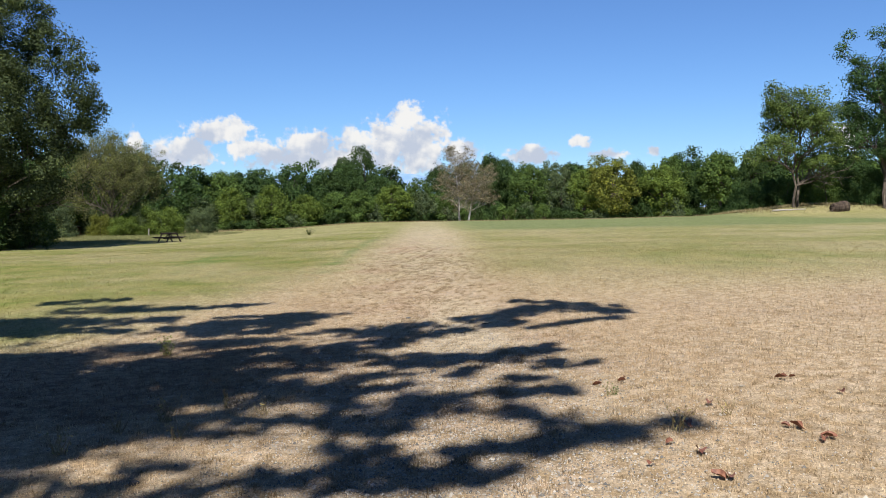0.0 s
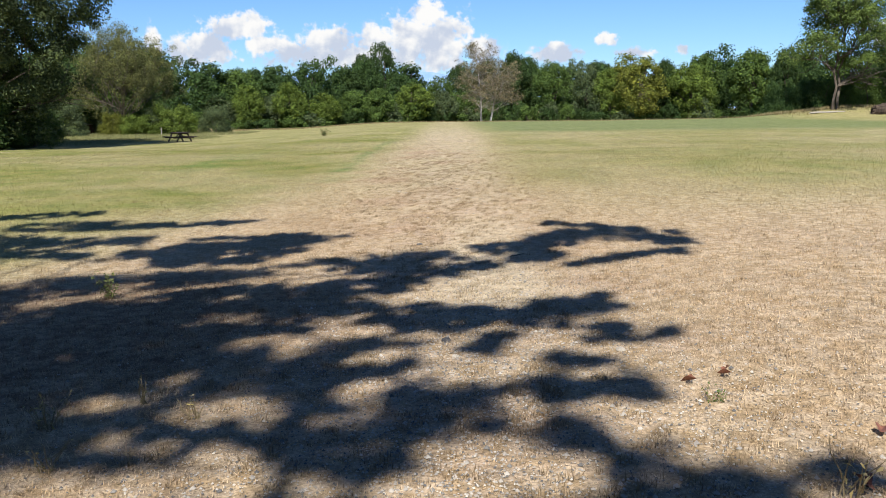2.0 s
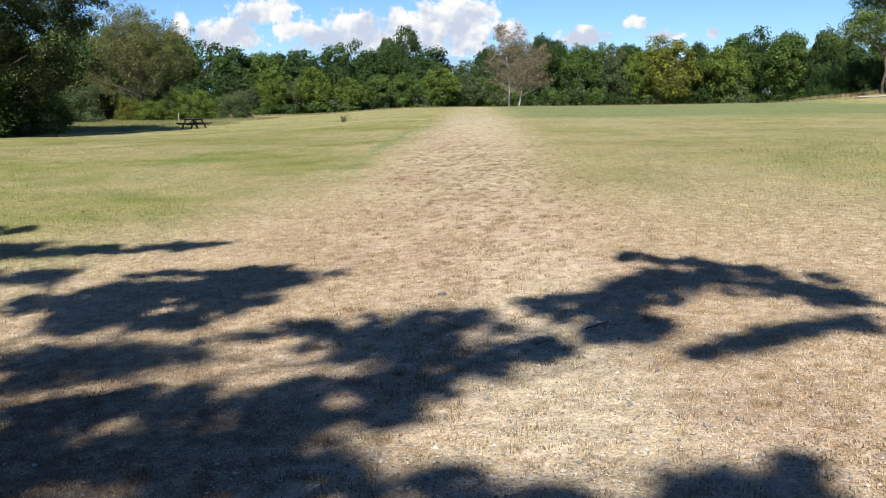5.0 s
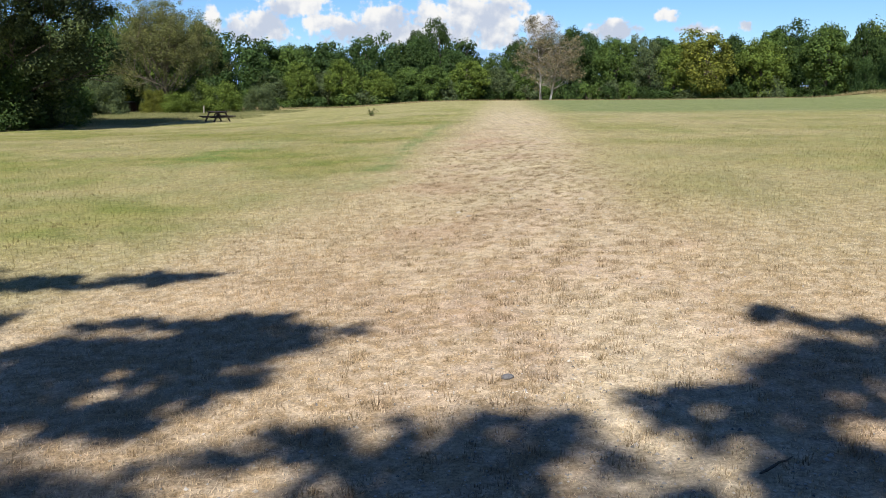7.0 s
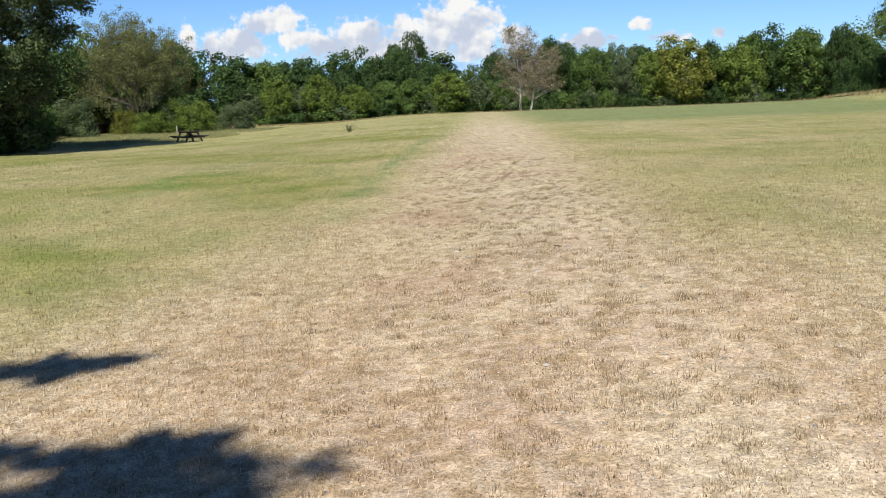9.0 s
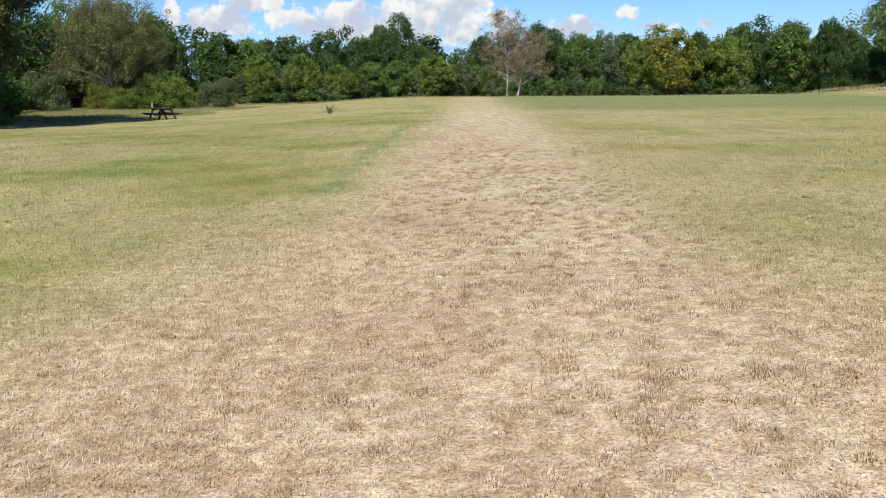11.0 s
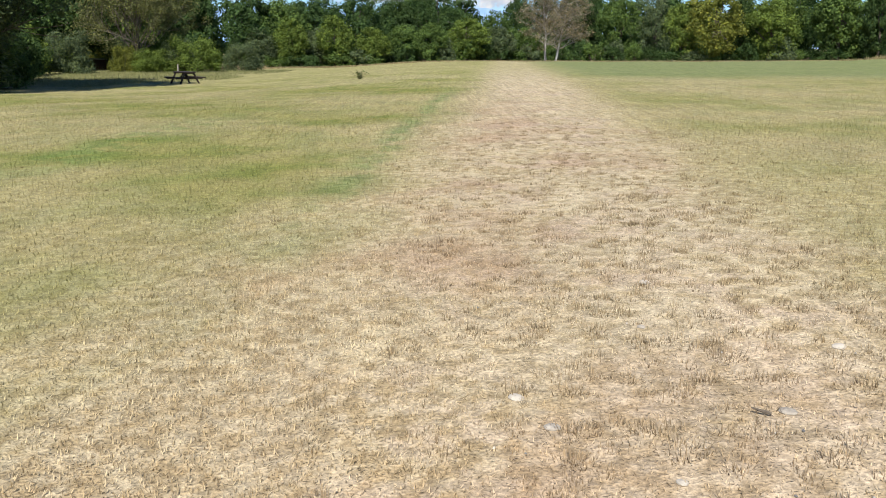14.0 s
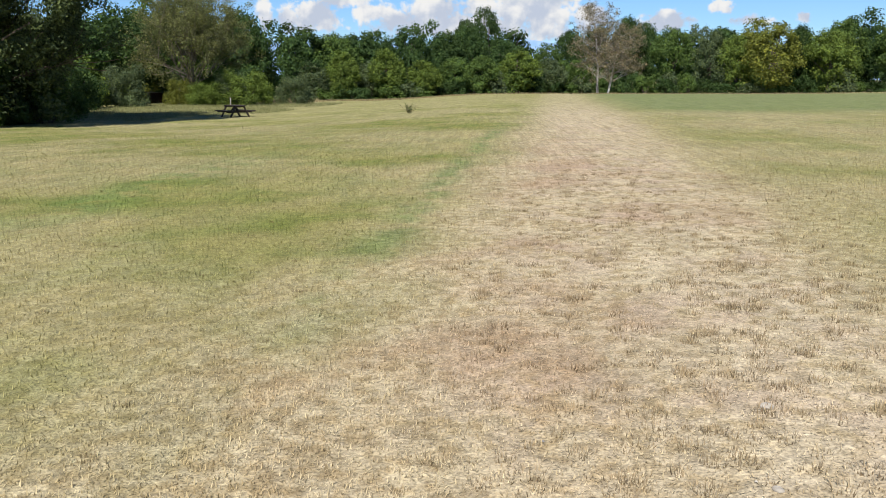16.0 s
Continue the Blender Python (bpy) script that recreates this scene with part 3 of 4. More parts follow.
# shrubs at the wood's foot
for k in range(46):
    bx = -25 + k * 2.15 + rng.uniform(-0.7, 0.7)
    by = 104.5 + 7.5 * float(smooth01((bx + 12) / 30)) + rng.uniform(-0.8, 1.2)
    bush(bx, by, rng.uniform(1.2, 2.9), rng.uniform(2.6, 4.2), (DEEP, MID, SAGE, MID, DARK)[k % 5], k, turn=k * 61)
bush(19.6, 111.3, 2.3, 3.4, MID, 1)
bush(22.2, 111.6, 2.0, 3.2, DEEP, 2)
bush(-20.8, 84, 2.9, 4.6, BRIGHT, 0, "broad sunlit green shrub beside the picnic place", 20)
bush(-17.6, 88, 2.5, 3.4, SAGE, 1, "pale leafy shrub at the edge of the wood", 70)
bush(-24.0, 83.5, 2.1, 3.6, BRIGHT, 2, "broad sunlit green shrub beside the thorn tree", 130)
bush(-34.5, 97, 2.6, 2.6, YELLOW, 1, "small yellowing shrub behind the low hut", 10)
bush(-26.7, 84.0, 2.3, 2.6, YELLOW, 2, "yellow-green shrub under the thorn tree", 300)
bush(-22.4, 84.6, 2.9, 3.4, SAGE, 1, "grey-green shrub beside the thorn tree", 210)
bush(-25.2, 88.5, 3.2, 4.0, MID, 0, "leafy green shrub behind the thorn tree", 40)
bush(-29.6, 92.0, 3.4, 3.4, SAGE, 2, "grey-green shrub behind the thorn tree", 140)
bush(-38.0, 92, 3.4, 4.6, MID, 0, "leafy green shrub at the field's edge", 200)
bush(-33.0, 84, 2.6, 4.0, BRIGHT, 1, "leafy bright green shrub at the field's edge", 250)
bush(-31.5, 74, 4.2, 5.5, BRIGHT, 1, "leafy bright green shrub between willow and thorn tree", 30)
bush(-35.0, 72, 5.0, 6.0, MID, 2, "tall leafy green shrub between willow and thorn tree", 110)
bush(-29.0, 78, 3.2, 4.0, SAGE, 0, "grey-green shrub between willow and thorn tree", 190)
for k in range(9):
    wood(-34 - k * 3.4, 112 - k * 3.5 + rng.uniform(-2, 2), rng.uniform(8.5, 12.0), rng.uniform(7, 9), (DARK, MID, DEEP)[k % 3], k, "dark green tree at the field's edge", k * 77)
for k in range(8):
    wood(-31 - k * 2.6, 96 - k * 6.2, rng.uniform(7.0, 9.5), rng.uniform(6.5, 8), (MID, DARK, DEEP)[k % 3], k + 2, "dark green tree at the field's edge", k * 53)


# ---------------------------------------------------------------- single trees
def thorn_tree():
    """The half-bare thorn tree: a short trunk, many fine branches and sparse brownish leaves."""
    r = np.random.default_rng(41)
    root = new("thorn_tree")
    root.matrix_basis = pose(-26.2, 85.5, float(gz(-26.2, 85.5))) @ Matrix.Diagonal((1.04, 1.0, 1.06, 1))
    verts, faces, tips = [], [], []
    tube(verts, faces, bent((0, 0, -0.3), (0.2, 0, 2.4), r, 0, 0.02, 4), (0.34, 0.27, 0.23, 0.21, 0.18), 8)
    part_mesh("trunk", mesh_of("trunk", verts, faces, M_BARK), root)
    verts, faces = [], []
    for k in range(21):
        a = k * 2.4
        out = (0.3, 0.7, 1.0)[k % 3]
        branching(r, (0.1, 0, 1.0 + 0.06 * k), (math.cos(a) * out, math.sin(a) * out, (1.0, 0.9, 0.42)[k % 3]), (3.7, 3.5, 3.0)[k % 3], 0.065, 3, verts, faces, tips, 0.6, 0.25, 4)
    part_mesh("twig_work", mesh_of("twig_work", verts, faces, M_TWIG), root, "fine grey-brown branches")
    ends = [tuple(p) for p, d in tips]
    for k in range(64):
        d = unit(r.normal(size=3))
        ends.append((d[0] * 4.0 + 0.2, d[1] * 4.0, 4.1 + d[2] * 2.9))
    lv, lf = leaves(ends, r.uniform(0.35, 0.8, len(ends)), 60, 0.15, r, 0.9, 0.5, 0.3, True)
    crown = part_mesh("crown", mesh_of("crown", lv, lf, M_FINE), root, "sparse brownish leaves")
    crown.color = (0.108, 0.118, 0.050, 1)
    tagged(root, "half-bare thorn tree with a wide brownish crown of fine twigs", "tree")


def birch_trees():
    """The pale dying birch with two white stems."""
    r = np.random.default_rng(43)
    root = new("birch_tree")
    root.matrix_basis = pose(15.2, 128, float(gz(15.2, 128))) @ Matrix.Diagonal((1.3, 1.3, 0.94, 1))
    leaf_spots = []
    for n, (dx, lean, h) in enumerate(((-0.2, -0.35, 10.9), (0.75, 0.9, 8.2))):
        verts, faces, tips = [], [], []
        stem = bent((dx, 0, -0.3), (dx + lean * 1.4, 0.2, h), r, 0, 0.012, 8)
        tube(verts, faces, stem, [0.13, 0.12, 0.105, 0.09, 0.075, 0.06, 0.045, 0.03, 0.015], 8)
        part_mesh("trunk", mesh_of("trunk", verts, faces, M_WHITE_BARK), root, "white birch stem")
        verts, faces = [], []
        for k in range(34):
            s = stem[2 + k % 7]
            a = k * 2.4
            branching(r, s, (math.cos(a), math.sin(a), 0.75), 2.3 - 0.17 * (k % 7), 0.05, 2, verts, faces, tips, 0.7, 0.1, 4)
        part_mesh("twig_work", mesh_of("twig_work", verts, faces, M_PALE_TWIG), root, "bare grey branches")
        leaf_spots += [p for p, d in tips if d < 2]
    lv, lf = leaves(leaf_spots, r.uniform(0.3, 0.75, len(leaf_spots)), 30, 0.15, r, 1.0, 0.6, 0.3, True)
    crown = part_mesh("crown", mesh_of("crown", lv, lf, M_FINE), root, "thin withered brown leaves")
    crown.color = (0.172, 0.148, 0.104, 1)
    tagged(root, "pale withering birch with two white stems before the wood", "tree")


def limbed_tree(name, x, y, h, r_crown, colour, label, seed, forks=2, per=46, size=0.3, low=0.32, lean=0.0):
    """A large tree whose limbs show between its clumps of leaves."""
    r = np.random.default_rng(seed)
    root = new(name)
    root.matrix_basis = pose(x, y, float(gz(x, y)) - 0.1)
    verts, faces, tips = [], [], []
    for f in range(forks):
        dx = (f - (forks - 1) / 2) * 0.5
        stem = bent((dx, 0, -0.4), (dx * 2.2 + lean, r.normal(0, 0.4), h * 0.62), r, 0, 0.02, 6)
        tube(verts, faces, stem, [0.016 * h * k / math.sqrt(forks) for k in (1.1, 0.95, 0.85, 0.74, 0.6, 0.45, 0.3)], 8)
        for k in range(11):
            s = stem[2 + k % 5]
            a = k * 2.4 + f
            up = 0.5 + 0.11 * (k % 5)
            branching(r, s, (math.cos(a), math.sin(a), up), r_crown * r.uniform(0.42, 0.62), 0.008 * h, 2, verts, faces, tips, 0.72, 0.18, 5)
    part_mesh("trunk", mesh_of("trunk", verts, faces, M_BARK), root)
    ends = np.array([p for p, d in tips if d < 2 and p.z > low * h])
    lv, lf = leaves(ends, r.uniform(0.75, 1.5, len(ends)) * r_crown / 6.5, per, size, r, 0.75, 0.6, 0.35)
    crown = part_mesh("crown", mesh_of("crown", lv, lf, M_LEAF), root)
    crown.color = (*colour, 1)
    return tagged(root, label, "tree")


def full_tree(name, x, y, stem_h, mid, half, wide, clumps, per, size, slim, material, colour, label, seed, sizes=(0.6, 1.25), thick=0.55, taper=0.35):
    """A large tree leafy from its top nearly to the ground, its limbs half hidden: mid and half give the crown's height, wide its reach."""
    r = np.random.default_rng(seed)
    root = new(name)
    root.matrix_basis = pose(x, y, float(gz(x, y)) - 0.1)
    verts, faces, tips = [], [], []
    stem = bent((0, 0, -0.4), (-0.4, 0.3, stem_h), r, 0, 0.015, 8)
    tube(verts, faces, stem, [thick * k for k in (1, 0.87, 0.76, 0.65, 0.56, 0.47, 0.36, 0.25, 0.14)], 9)
    for k in range(26):
        s = stem[1 + k % 7]
        a = k * 2.4
        branching(r, s, (math.cos(a), math.sin(a), 0.5 + 0.12 * (k % 7)), (0.6 - 0.05 * (k % 7)) * wide, thick * 0.2, 2, verts, faces, tips, 0.6, 0.2, 5)
    part_mesh("trunk", mesh_of("trunk", verts, faces, M_BARK), root)
    spots, radii = [], []
    for k in range(clumps):
        d = unit(r.normal(size=3))
        out = (0.9 if k % 4 else 0.55) * r.uniform(0.85, 1.1) * (1 + 0.13 * math.sin(3 * math.atan2(d[1], d[0]) + 5 * d[2]))
        reach = wide * (1 - taper * max(d[2], 0) - 0.15 * max(-d[2], 0))
        spots.append((d[0] * reach * out, d[1] * reach * out, mid + d[2] * half * out))
        radii.append(r.uniform(*sizes))
    ends = [tuple(p) for p, d in tips if d < 2 and p.z > mid - half][::3]
    spots, radii = spots + ends, radii + [0.5 * sum(sizes)] * len(ends)
    lv, lf = leaves(spots, radii, per, size, r, 1.0, slim, 0.3, True)
    crown = part_mesh("crown", mesh_of("crown", lv, lf, material), root)
    crown.color = (*colour, 1)
    tagged(root, label, "tree")


thorn_tree()
birch_trees()
full_tree("willow_tree", -23.0, 50.0, 12.5, 9.0, 9.6, 6.8, 820, 240, 0.185, 0.45, M_FINE, (0.058, 0.078, 0.036), "large grey-green willow, dense and leafy, at the field's edge", 47, (0.45, 1.05), 0.5, 0.42)
limbed_tree("tree", 50.2, 90, 14.0, 6.3, (0.094, 0.135, 0.041), "tall light green tree with a forked trunk on the bank", 51, 2, 130, 0.23, 0.36)
limbed_tree("oak_tree", 60.6, 88.5, 19.5, 7.4, (0.046, 0.084, 0.032), "very tall dark green oak on the bank", 53, 2, 190, 0.25, 0.12)
for k, (bx, by, bh, bw) in enumerate(((-21.4, 53.0, 2.4, 3.6), (-22.5, 48.5, 3.2, 5.0), (-25.5, 52, 4.0, 5.5), (-27.0, 58, 4.4, 6.0), (-26.6, 64, 3.4, 5.0), (-30.0, 70, 3.6, 5.5))):
    bush(bx, by, bh, bw, (MID, DARK, DEEP)[k % 3], k, "leafy shrub growing under the willow", k * 80)
for k, (bx, by, bh, bw) in enumerate(((46.0, 94, 3.6, 4.5), (55.2, 93.2, 4.2, 5.0), (59.8, 92, 4.7, 5.4), (64.3, 91, 4.2, 5.4), (69.3, 89, 4.2, 5.4), (51.0, 95, 4.6, 5.4))):
    bush(bx, by, bh, bw, (DEEP, MID, DEEP)[k % 3], k, "leafy dark green shrub on the bank", k * 80)


def shade_tree():
    """The great tree beside the start of the walk, out of sight, whose shadow lies over the track. Its boughs reach out in lobes."""
    r = np.random.default_rng(59)
    root = new("shade_tree")
    base = Vector((-6.6, -2.4, float(gz(-6.6, -2.4))))
    root.matrix_basis = Matrix.Translation(base)
    back = Vector((TO_SUN.x, TO_SUN.y, 0)) / TO_SUN.z
    # the leafy boughs, by the shade each throws on the field: from, to, half width
    outer = [(2.3, 12.3, 3.3, 11.5, 0.18), (1.9, 11.4, 3.4, 11.2, 0.45), (1.4, 10.9, 2.1, 10.9, 0.32), (3.1, 11.0, 3.4, 10.6, 0.28), (2.5, 9.9, 3.2, 10.0, 0.24),
        (2.0, 9.6, 2.4, 9.7, 0.18), (1.6, 10.1, 2.0, 10.2, 0.26), (1.5, 10.6, 1.8, 10.3, 0.27)]
    middle = [(-0.8, 10.6, -0.1, 10.8, 0.17), (-0.1, 10.7, 0.8, 10.6, 0.29), (-0.0, 10.0, 0.5, 10.1, 0.36), (0.5, 9.6, 1.3, 9.9, 0.23), (-0.4, 9.5, 0.5, 9.3, 0.21),
        (-0.0, 8.9, 0.3, 9.0, 0.12), (-0.7, 8.9, -0.1, 8.9, 0.38), (-0.1, 8.4, 0.1, 8.2, 0.13), (0.2, 8.1, 0.6, 8.3, 0.10), (0.2, 7.9, 0.9, 7.8, 0.28),
        (0.8, 7.7, 1.3, 7.7, 0.26), (1.4, 7.8, 1.8, 8.1, 0.22), (1.3, 7.7, 1.8, 7.6, 0.19), (0.3, 7.5, 0.8, 7.4, 0.14), (1.0, 7.4, 1.2, 7.3, 0.09),
        (0.8, 7.0, 1.0, 7.1, 0.15), (1.5, 7.2, 1.8, 6.9, 0.17), (1.4, 6.8, 1.7, 6.8, 0.08), (-0.0, 7.7, 0.2, 7.7, 0.08)]
    inner = [(-0.2, 7.1, 0.3, 7.2, 0.14), (-0.2, 6.9, 0.0, 7.0, 0.11), (0.6, 6.8, 0.9, 6.8, 0.09), (0.2, 6.6, 0.4, 6.7, 0.08), (1.1, 6.5, 1.3, 6.4, 0.10),
        (1.3, 6.4, 1.5, 6.3, 0.06)]
    side = [(-4.6, 12.8, -3.1, 12.8, 0.26), (-2.8, 11.9, -1.5, 12.2, 0.33), (-1.6, 12.4, -0.6, 12.3, 0.38), (-2.4, 11.1, -1.1, 11.1, 0.24),
        (-5.7, 14.9, -4.3, 15.2, 0.19), (-5.2, 13.9, -3.5, 14.0, 0.29), (-3.5, 13.9, -1.8, 14.1, 0.17), (-4.3, 12.1, -3.4, 11.8, 0.19),
        (-3.2, 10.1, -2.5, 10.1, 0.31), (-2.2, 10.0, -1.1, 10.3, 0.40), (-1.8, 9.2, -0.7, 9.4, 0.24), (-2.1, 8.7, -0.6, 8.6, 0.23), (-2.5, 8.6, -1.5, 8.6, 0.33),
        (-2.1, 7.9, -0.7, 7.8, 0.19), (-1.9, 7.6, -0.8, 7.6, 0.17), (-1.7, 7.1, -0.7, 7.1, 0.29), (-1.5, 6.8, -0.2, 6.7, 0.24), (-0.2, 6.6, 0.2, 6.5, 0.10),
        (-0.7, 8.3, -0.2, 8.3, 0.24), (-0.9, 7.8, -0.5, 7.6, 0.14)]
    low = [(0.8, 6.1, 1.5, 5.9, 0.19), (-0.1, 6.0, 0.7, 5.8, 0.31), (0.9, 5.6, 1.3, 5.1, 0.14), (-0.7, 6.6, -0.2, 6.4, 0.23), (-1.5, 5.9, -1.0, 6.1, 0.15),
        (-1.0, 5.9, -0.4, 5.7, 0.13), (-1.4, 5.6, -0.8, 5.5, 0.08), (-0.3, 5.7, 0.2, 5.2, 0.23), (-0.2, 5.0, 0.1, 4.7, 0.19), (1.5, 4.8, 2.1, 4.9, 0.12),
        (1.1, 4.7, 1.6, 4.8, 0.19), (0.4, 4.7, 1.1, 4.7, 0.16), (0.4, 4.4, 0.7, 4.2, 0.19), (-0.2, 4.5, 0.4, 4.3, 0.20), (-1.0, 4.6, -0.2, 4.6, 0.14),
        (-1.5, 4.9, -1.1, 4.9, 0.06), (-1.2, 4.5, 0.1, 4.2, 0.11), (-3.0, 6.2, -1.7, 6.1, 0.60), (-3.6, 7.5, -2.2, 7.2, 0.99), (-1.9, 4.7, -1.4, 4.6, 0.10)]
    fringe = [(-2.5, 12.1, -1.0, 11.9, 0.24), (-1.6, 11.6, -0.9, 11.6, 0.16), (-2.3, 12.8, -0.9, 12.8, 0.14), (-1.7, 11.0, -1.3, 11.4, 0.14), (-2.6, 11.4, -1.8, 11.5, 0.2)]
    # the thick of the crown, whose shade is nearly closed
    core = [(-5.0, 9.4, -3.4, 9.0, 0.8), (-6.0, 7.0, -3.2, 7.2, 1.2), (-6.5, 12.0, -4.8, 12.6, 0.9), (-8.0, 9.5, -6.2, 9.5, 1.8), (-4.0, 4.4, -2.2, 4.2, 0.8), (-3.0, 2.6, 0.6, 2.9, 0.8), (-3.6, 5.5, -1.9, 5.5, 0.4),
            (-2.8, 4.2, -0.9, 4.15, 0.3), (-2.4, 5.5, -1.4, 5.9, 0.25), (-3.0, 3.5, -0.6, 3.6, 0.4), (-3.8, 7.3, -2.3, 7.2, 0.5)]
    centres, radii, ends = [], [], []
    outer = [(x0, y0, x1, y1, half * 0.85) for x0, y0, x1, y1, half in outer]
    side = [(x0, y0, x1, y1, half * (1.2 if x1 < -1.1 else 1.05)) for x0, y0, x1, y1, half in side]
    for k, (x0, y0, x1, y1, half) in enumerate(outer + middle + inner + side + fringe + low + core):
        a, b = Vector((x0, y0, 0)), Vector((x1, y1, 0))
        mid = (a + b) / 2
        z = 12.8 - 0.18 * math.hypot(mid.x + 4.5, mid.y - 7.5) + 1.2 * math.sin(k * 1.7)
        lift = back * z + Vector((0, 0, z)) - base
        ends.append(mid + lift)
        size = min(max(half, 0.1), 0.45)
        for j in range(int(4 + (26 if half > 0.38 and mid.x < -1.8 else 14) * ((b - a).length + 2 * half) * 2 * half / (size + 0.12))):
            q = a.lerp(b, r.random()) + Vector((r.normal(0, 0.5 * half), r.uniform(-0.85, 0.85) * half + r.normal(0, 0.12 * half), 0))
            q.z = float(gz(q.x, q.y))
            centres.append(q + lift + TO_SUN * r.uniform(-8.5 if half > 0.38 and mid.x < -1.8 else -3.5, 2.6))
            radii.append(size * r.uniform(0.25, 0.75))
    verts, faces = [], []
    for k in range(30):
        a = k * 2.4
        centres.append(Vector((-3.0 + math.cos(a) * 3.6, -1.8 + math.sin(a) * 3.4, 8.5 + 5.5 * ((k * 0.37) % 1))))
        radii.append(1.7)
    stem = bent((0, 0, -0.4), (0.4, 0.5, 13.5), r, 0, 0.01, 6)
    tube(verts, faces, stem, (0.62, 0.52, 0.46, 0.4, 0.3, 0.2, 0.1), 10)
    for k, p in enumerate(ends):
        s = min(stem[1:6], key=lambda q: abs(q.z - (p.z - 2.2)))
        tube(verts, faces, bent(s, p, r, -0.06, 0.05, 9), (0.08, 0.07, 0.055, 0.045, 0.035, 0.028, 0.02, 0.014, 0.01, 0.006), 5)
    part_mesh("trunk", mesh_of("trunk", verts, faces, M_BARK), root)
    lv, lf = leaves([tuple(c) for c in centres], radii, 40, 0.13, r, 0.8, 0.75, 0.05, True)
    crown = part_mesh("crown", mesh_of("crown", lv, lf, M_SHADE), root)
    crown.color = (0.030, 0.053, 0.019, 1)
    tagged(root, "broad shade tree beside the start of the track", "tree")


shade_tree()
# unseen trees, added to block skylight so that the shade on the track darkens
for k, (bx, by, tall, wide) in enumerate(((-10.0, 2.6, 1.0, 0.95), (-13.5, -4.5, 1.4, 1.2), (9.5, -4.5, 1.1, 1.0), (1.0, -10.5, 1.4, 1.15), (-8.0, -9.5, 1.5, 1.2), (15.5, -1.0, 1.1, 1.1))):
    plant("tree", BACK[k % 2], bx, by, tall, wide, DEEP, "unseen tree added round the start of the track to block skylight", k * 70, "trees behind the start")
for k in range(7):
    plant("tree", BACK[k % 2], -26 + k * 7.5, -15.5 - 2 * (k % 2), 2.2, 1.7, DEEP, "unseen tree added behind the start of the track to block skylight", k * 50, "trees behind the start")


# ---------------------------------------------------------------- distance: ridge and clouds
def far_ridge():
    xs = np.linspace(-1500, 2200, 160)
    top = 138 + 6 * np.sin(xs / 170 + 1.0) + 6 * np.sin(xs / 61) + 3 * np.sin(xs / 23)
    verts = np.concatenate([np.stack([xs, 3000 + 0 * xs, -200 + 0 * xs], 1), np.stack([xs, 3200 + 0 * xs, top], 1), np.stack([xs, 3500 + 0 * xs, -200 + 0 * xs], 1)])
    n = len(xs)
    a = np.arange(n - 1)
    faces = np.concatenate([np.stack([a, a + 1, a + 1 + n, a + n], 1), np.stack([a + n, a + 1 + n, a + 1 + 2 * n, a + 2 * n], 1)])
    tagged(new("ridge", mesh_of("ridge", verts, faces, M_RIDGE, True)), "blue hazy mountain ridge on the horizon", "mountain", kind="structure")


far_ridge()


# ---------------------------------------------------------------- things on the field
def picnic_table():
    root = new("picnic_table")
    x, y = -14.3, 60.0
    root.matrix_basis = pose(x, y, float(gz(x, y)) - 0.08, 0, 0, 42) @ Matrix.Diagonal((0.93, 0.93, 0.95, 1))
    for k in range(5):
        bm = bmesh.new()
        beam(bm, (-0.30 + k * 0.15, -0.80, 0.75), (-0.30 + k * 0.15, 0.80, 0.75), 0.14, 0.06)
        part("tabletop_plank", bm, M_TABLE, root)
    for side in (-1, 1):
        for k in range(2):
            bm = bmesh.new()
            beam(bm, (side * (0.68 + 0.15 * k), -0.98, 0.45), (side * (0.68 + 0.15 * k), 0.98, 0.45), 0.14, 0.07)
            part("bench_plank", bm, M_TABLE, root)
    for end in (-0.65, 0.65):
        for side in (-1, 1):
            bm = bmesh.new()
            beam(bm, (side * 0.26, end, 0.73), (side * 0.66, end, -0.03), 0.13, 0.07)
            part("leg", bm, M_TABLE, root)
        bm = bmesh.new()
        beam(bm, (-0.84, end + 0.05, 0.40), (0.84, end + 0.05, 0.40), 0.045, 0.10)
        part("bench_bearer", bm, M_TABLE, root)
        bm = bmesh.new()
        beam(bm, (-0.36, end + 0.05, 0.70), (0.36, end + 0.05, 0.70), 0.045, 0.08)
        part("top_bearer", bm, M_TABLE, root)
        bm = bmesh.new()
        beam(bm, (0, end * 0.92, 0.40), (0, end * 0.15, 0.71), 0.05, 0.08)
        part("brace", bm, M_TABLE, root)
    tagged(root, "dark-stained wooden picnic table with fixed benches on the grass", "picnic table")


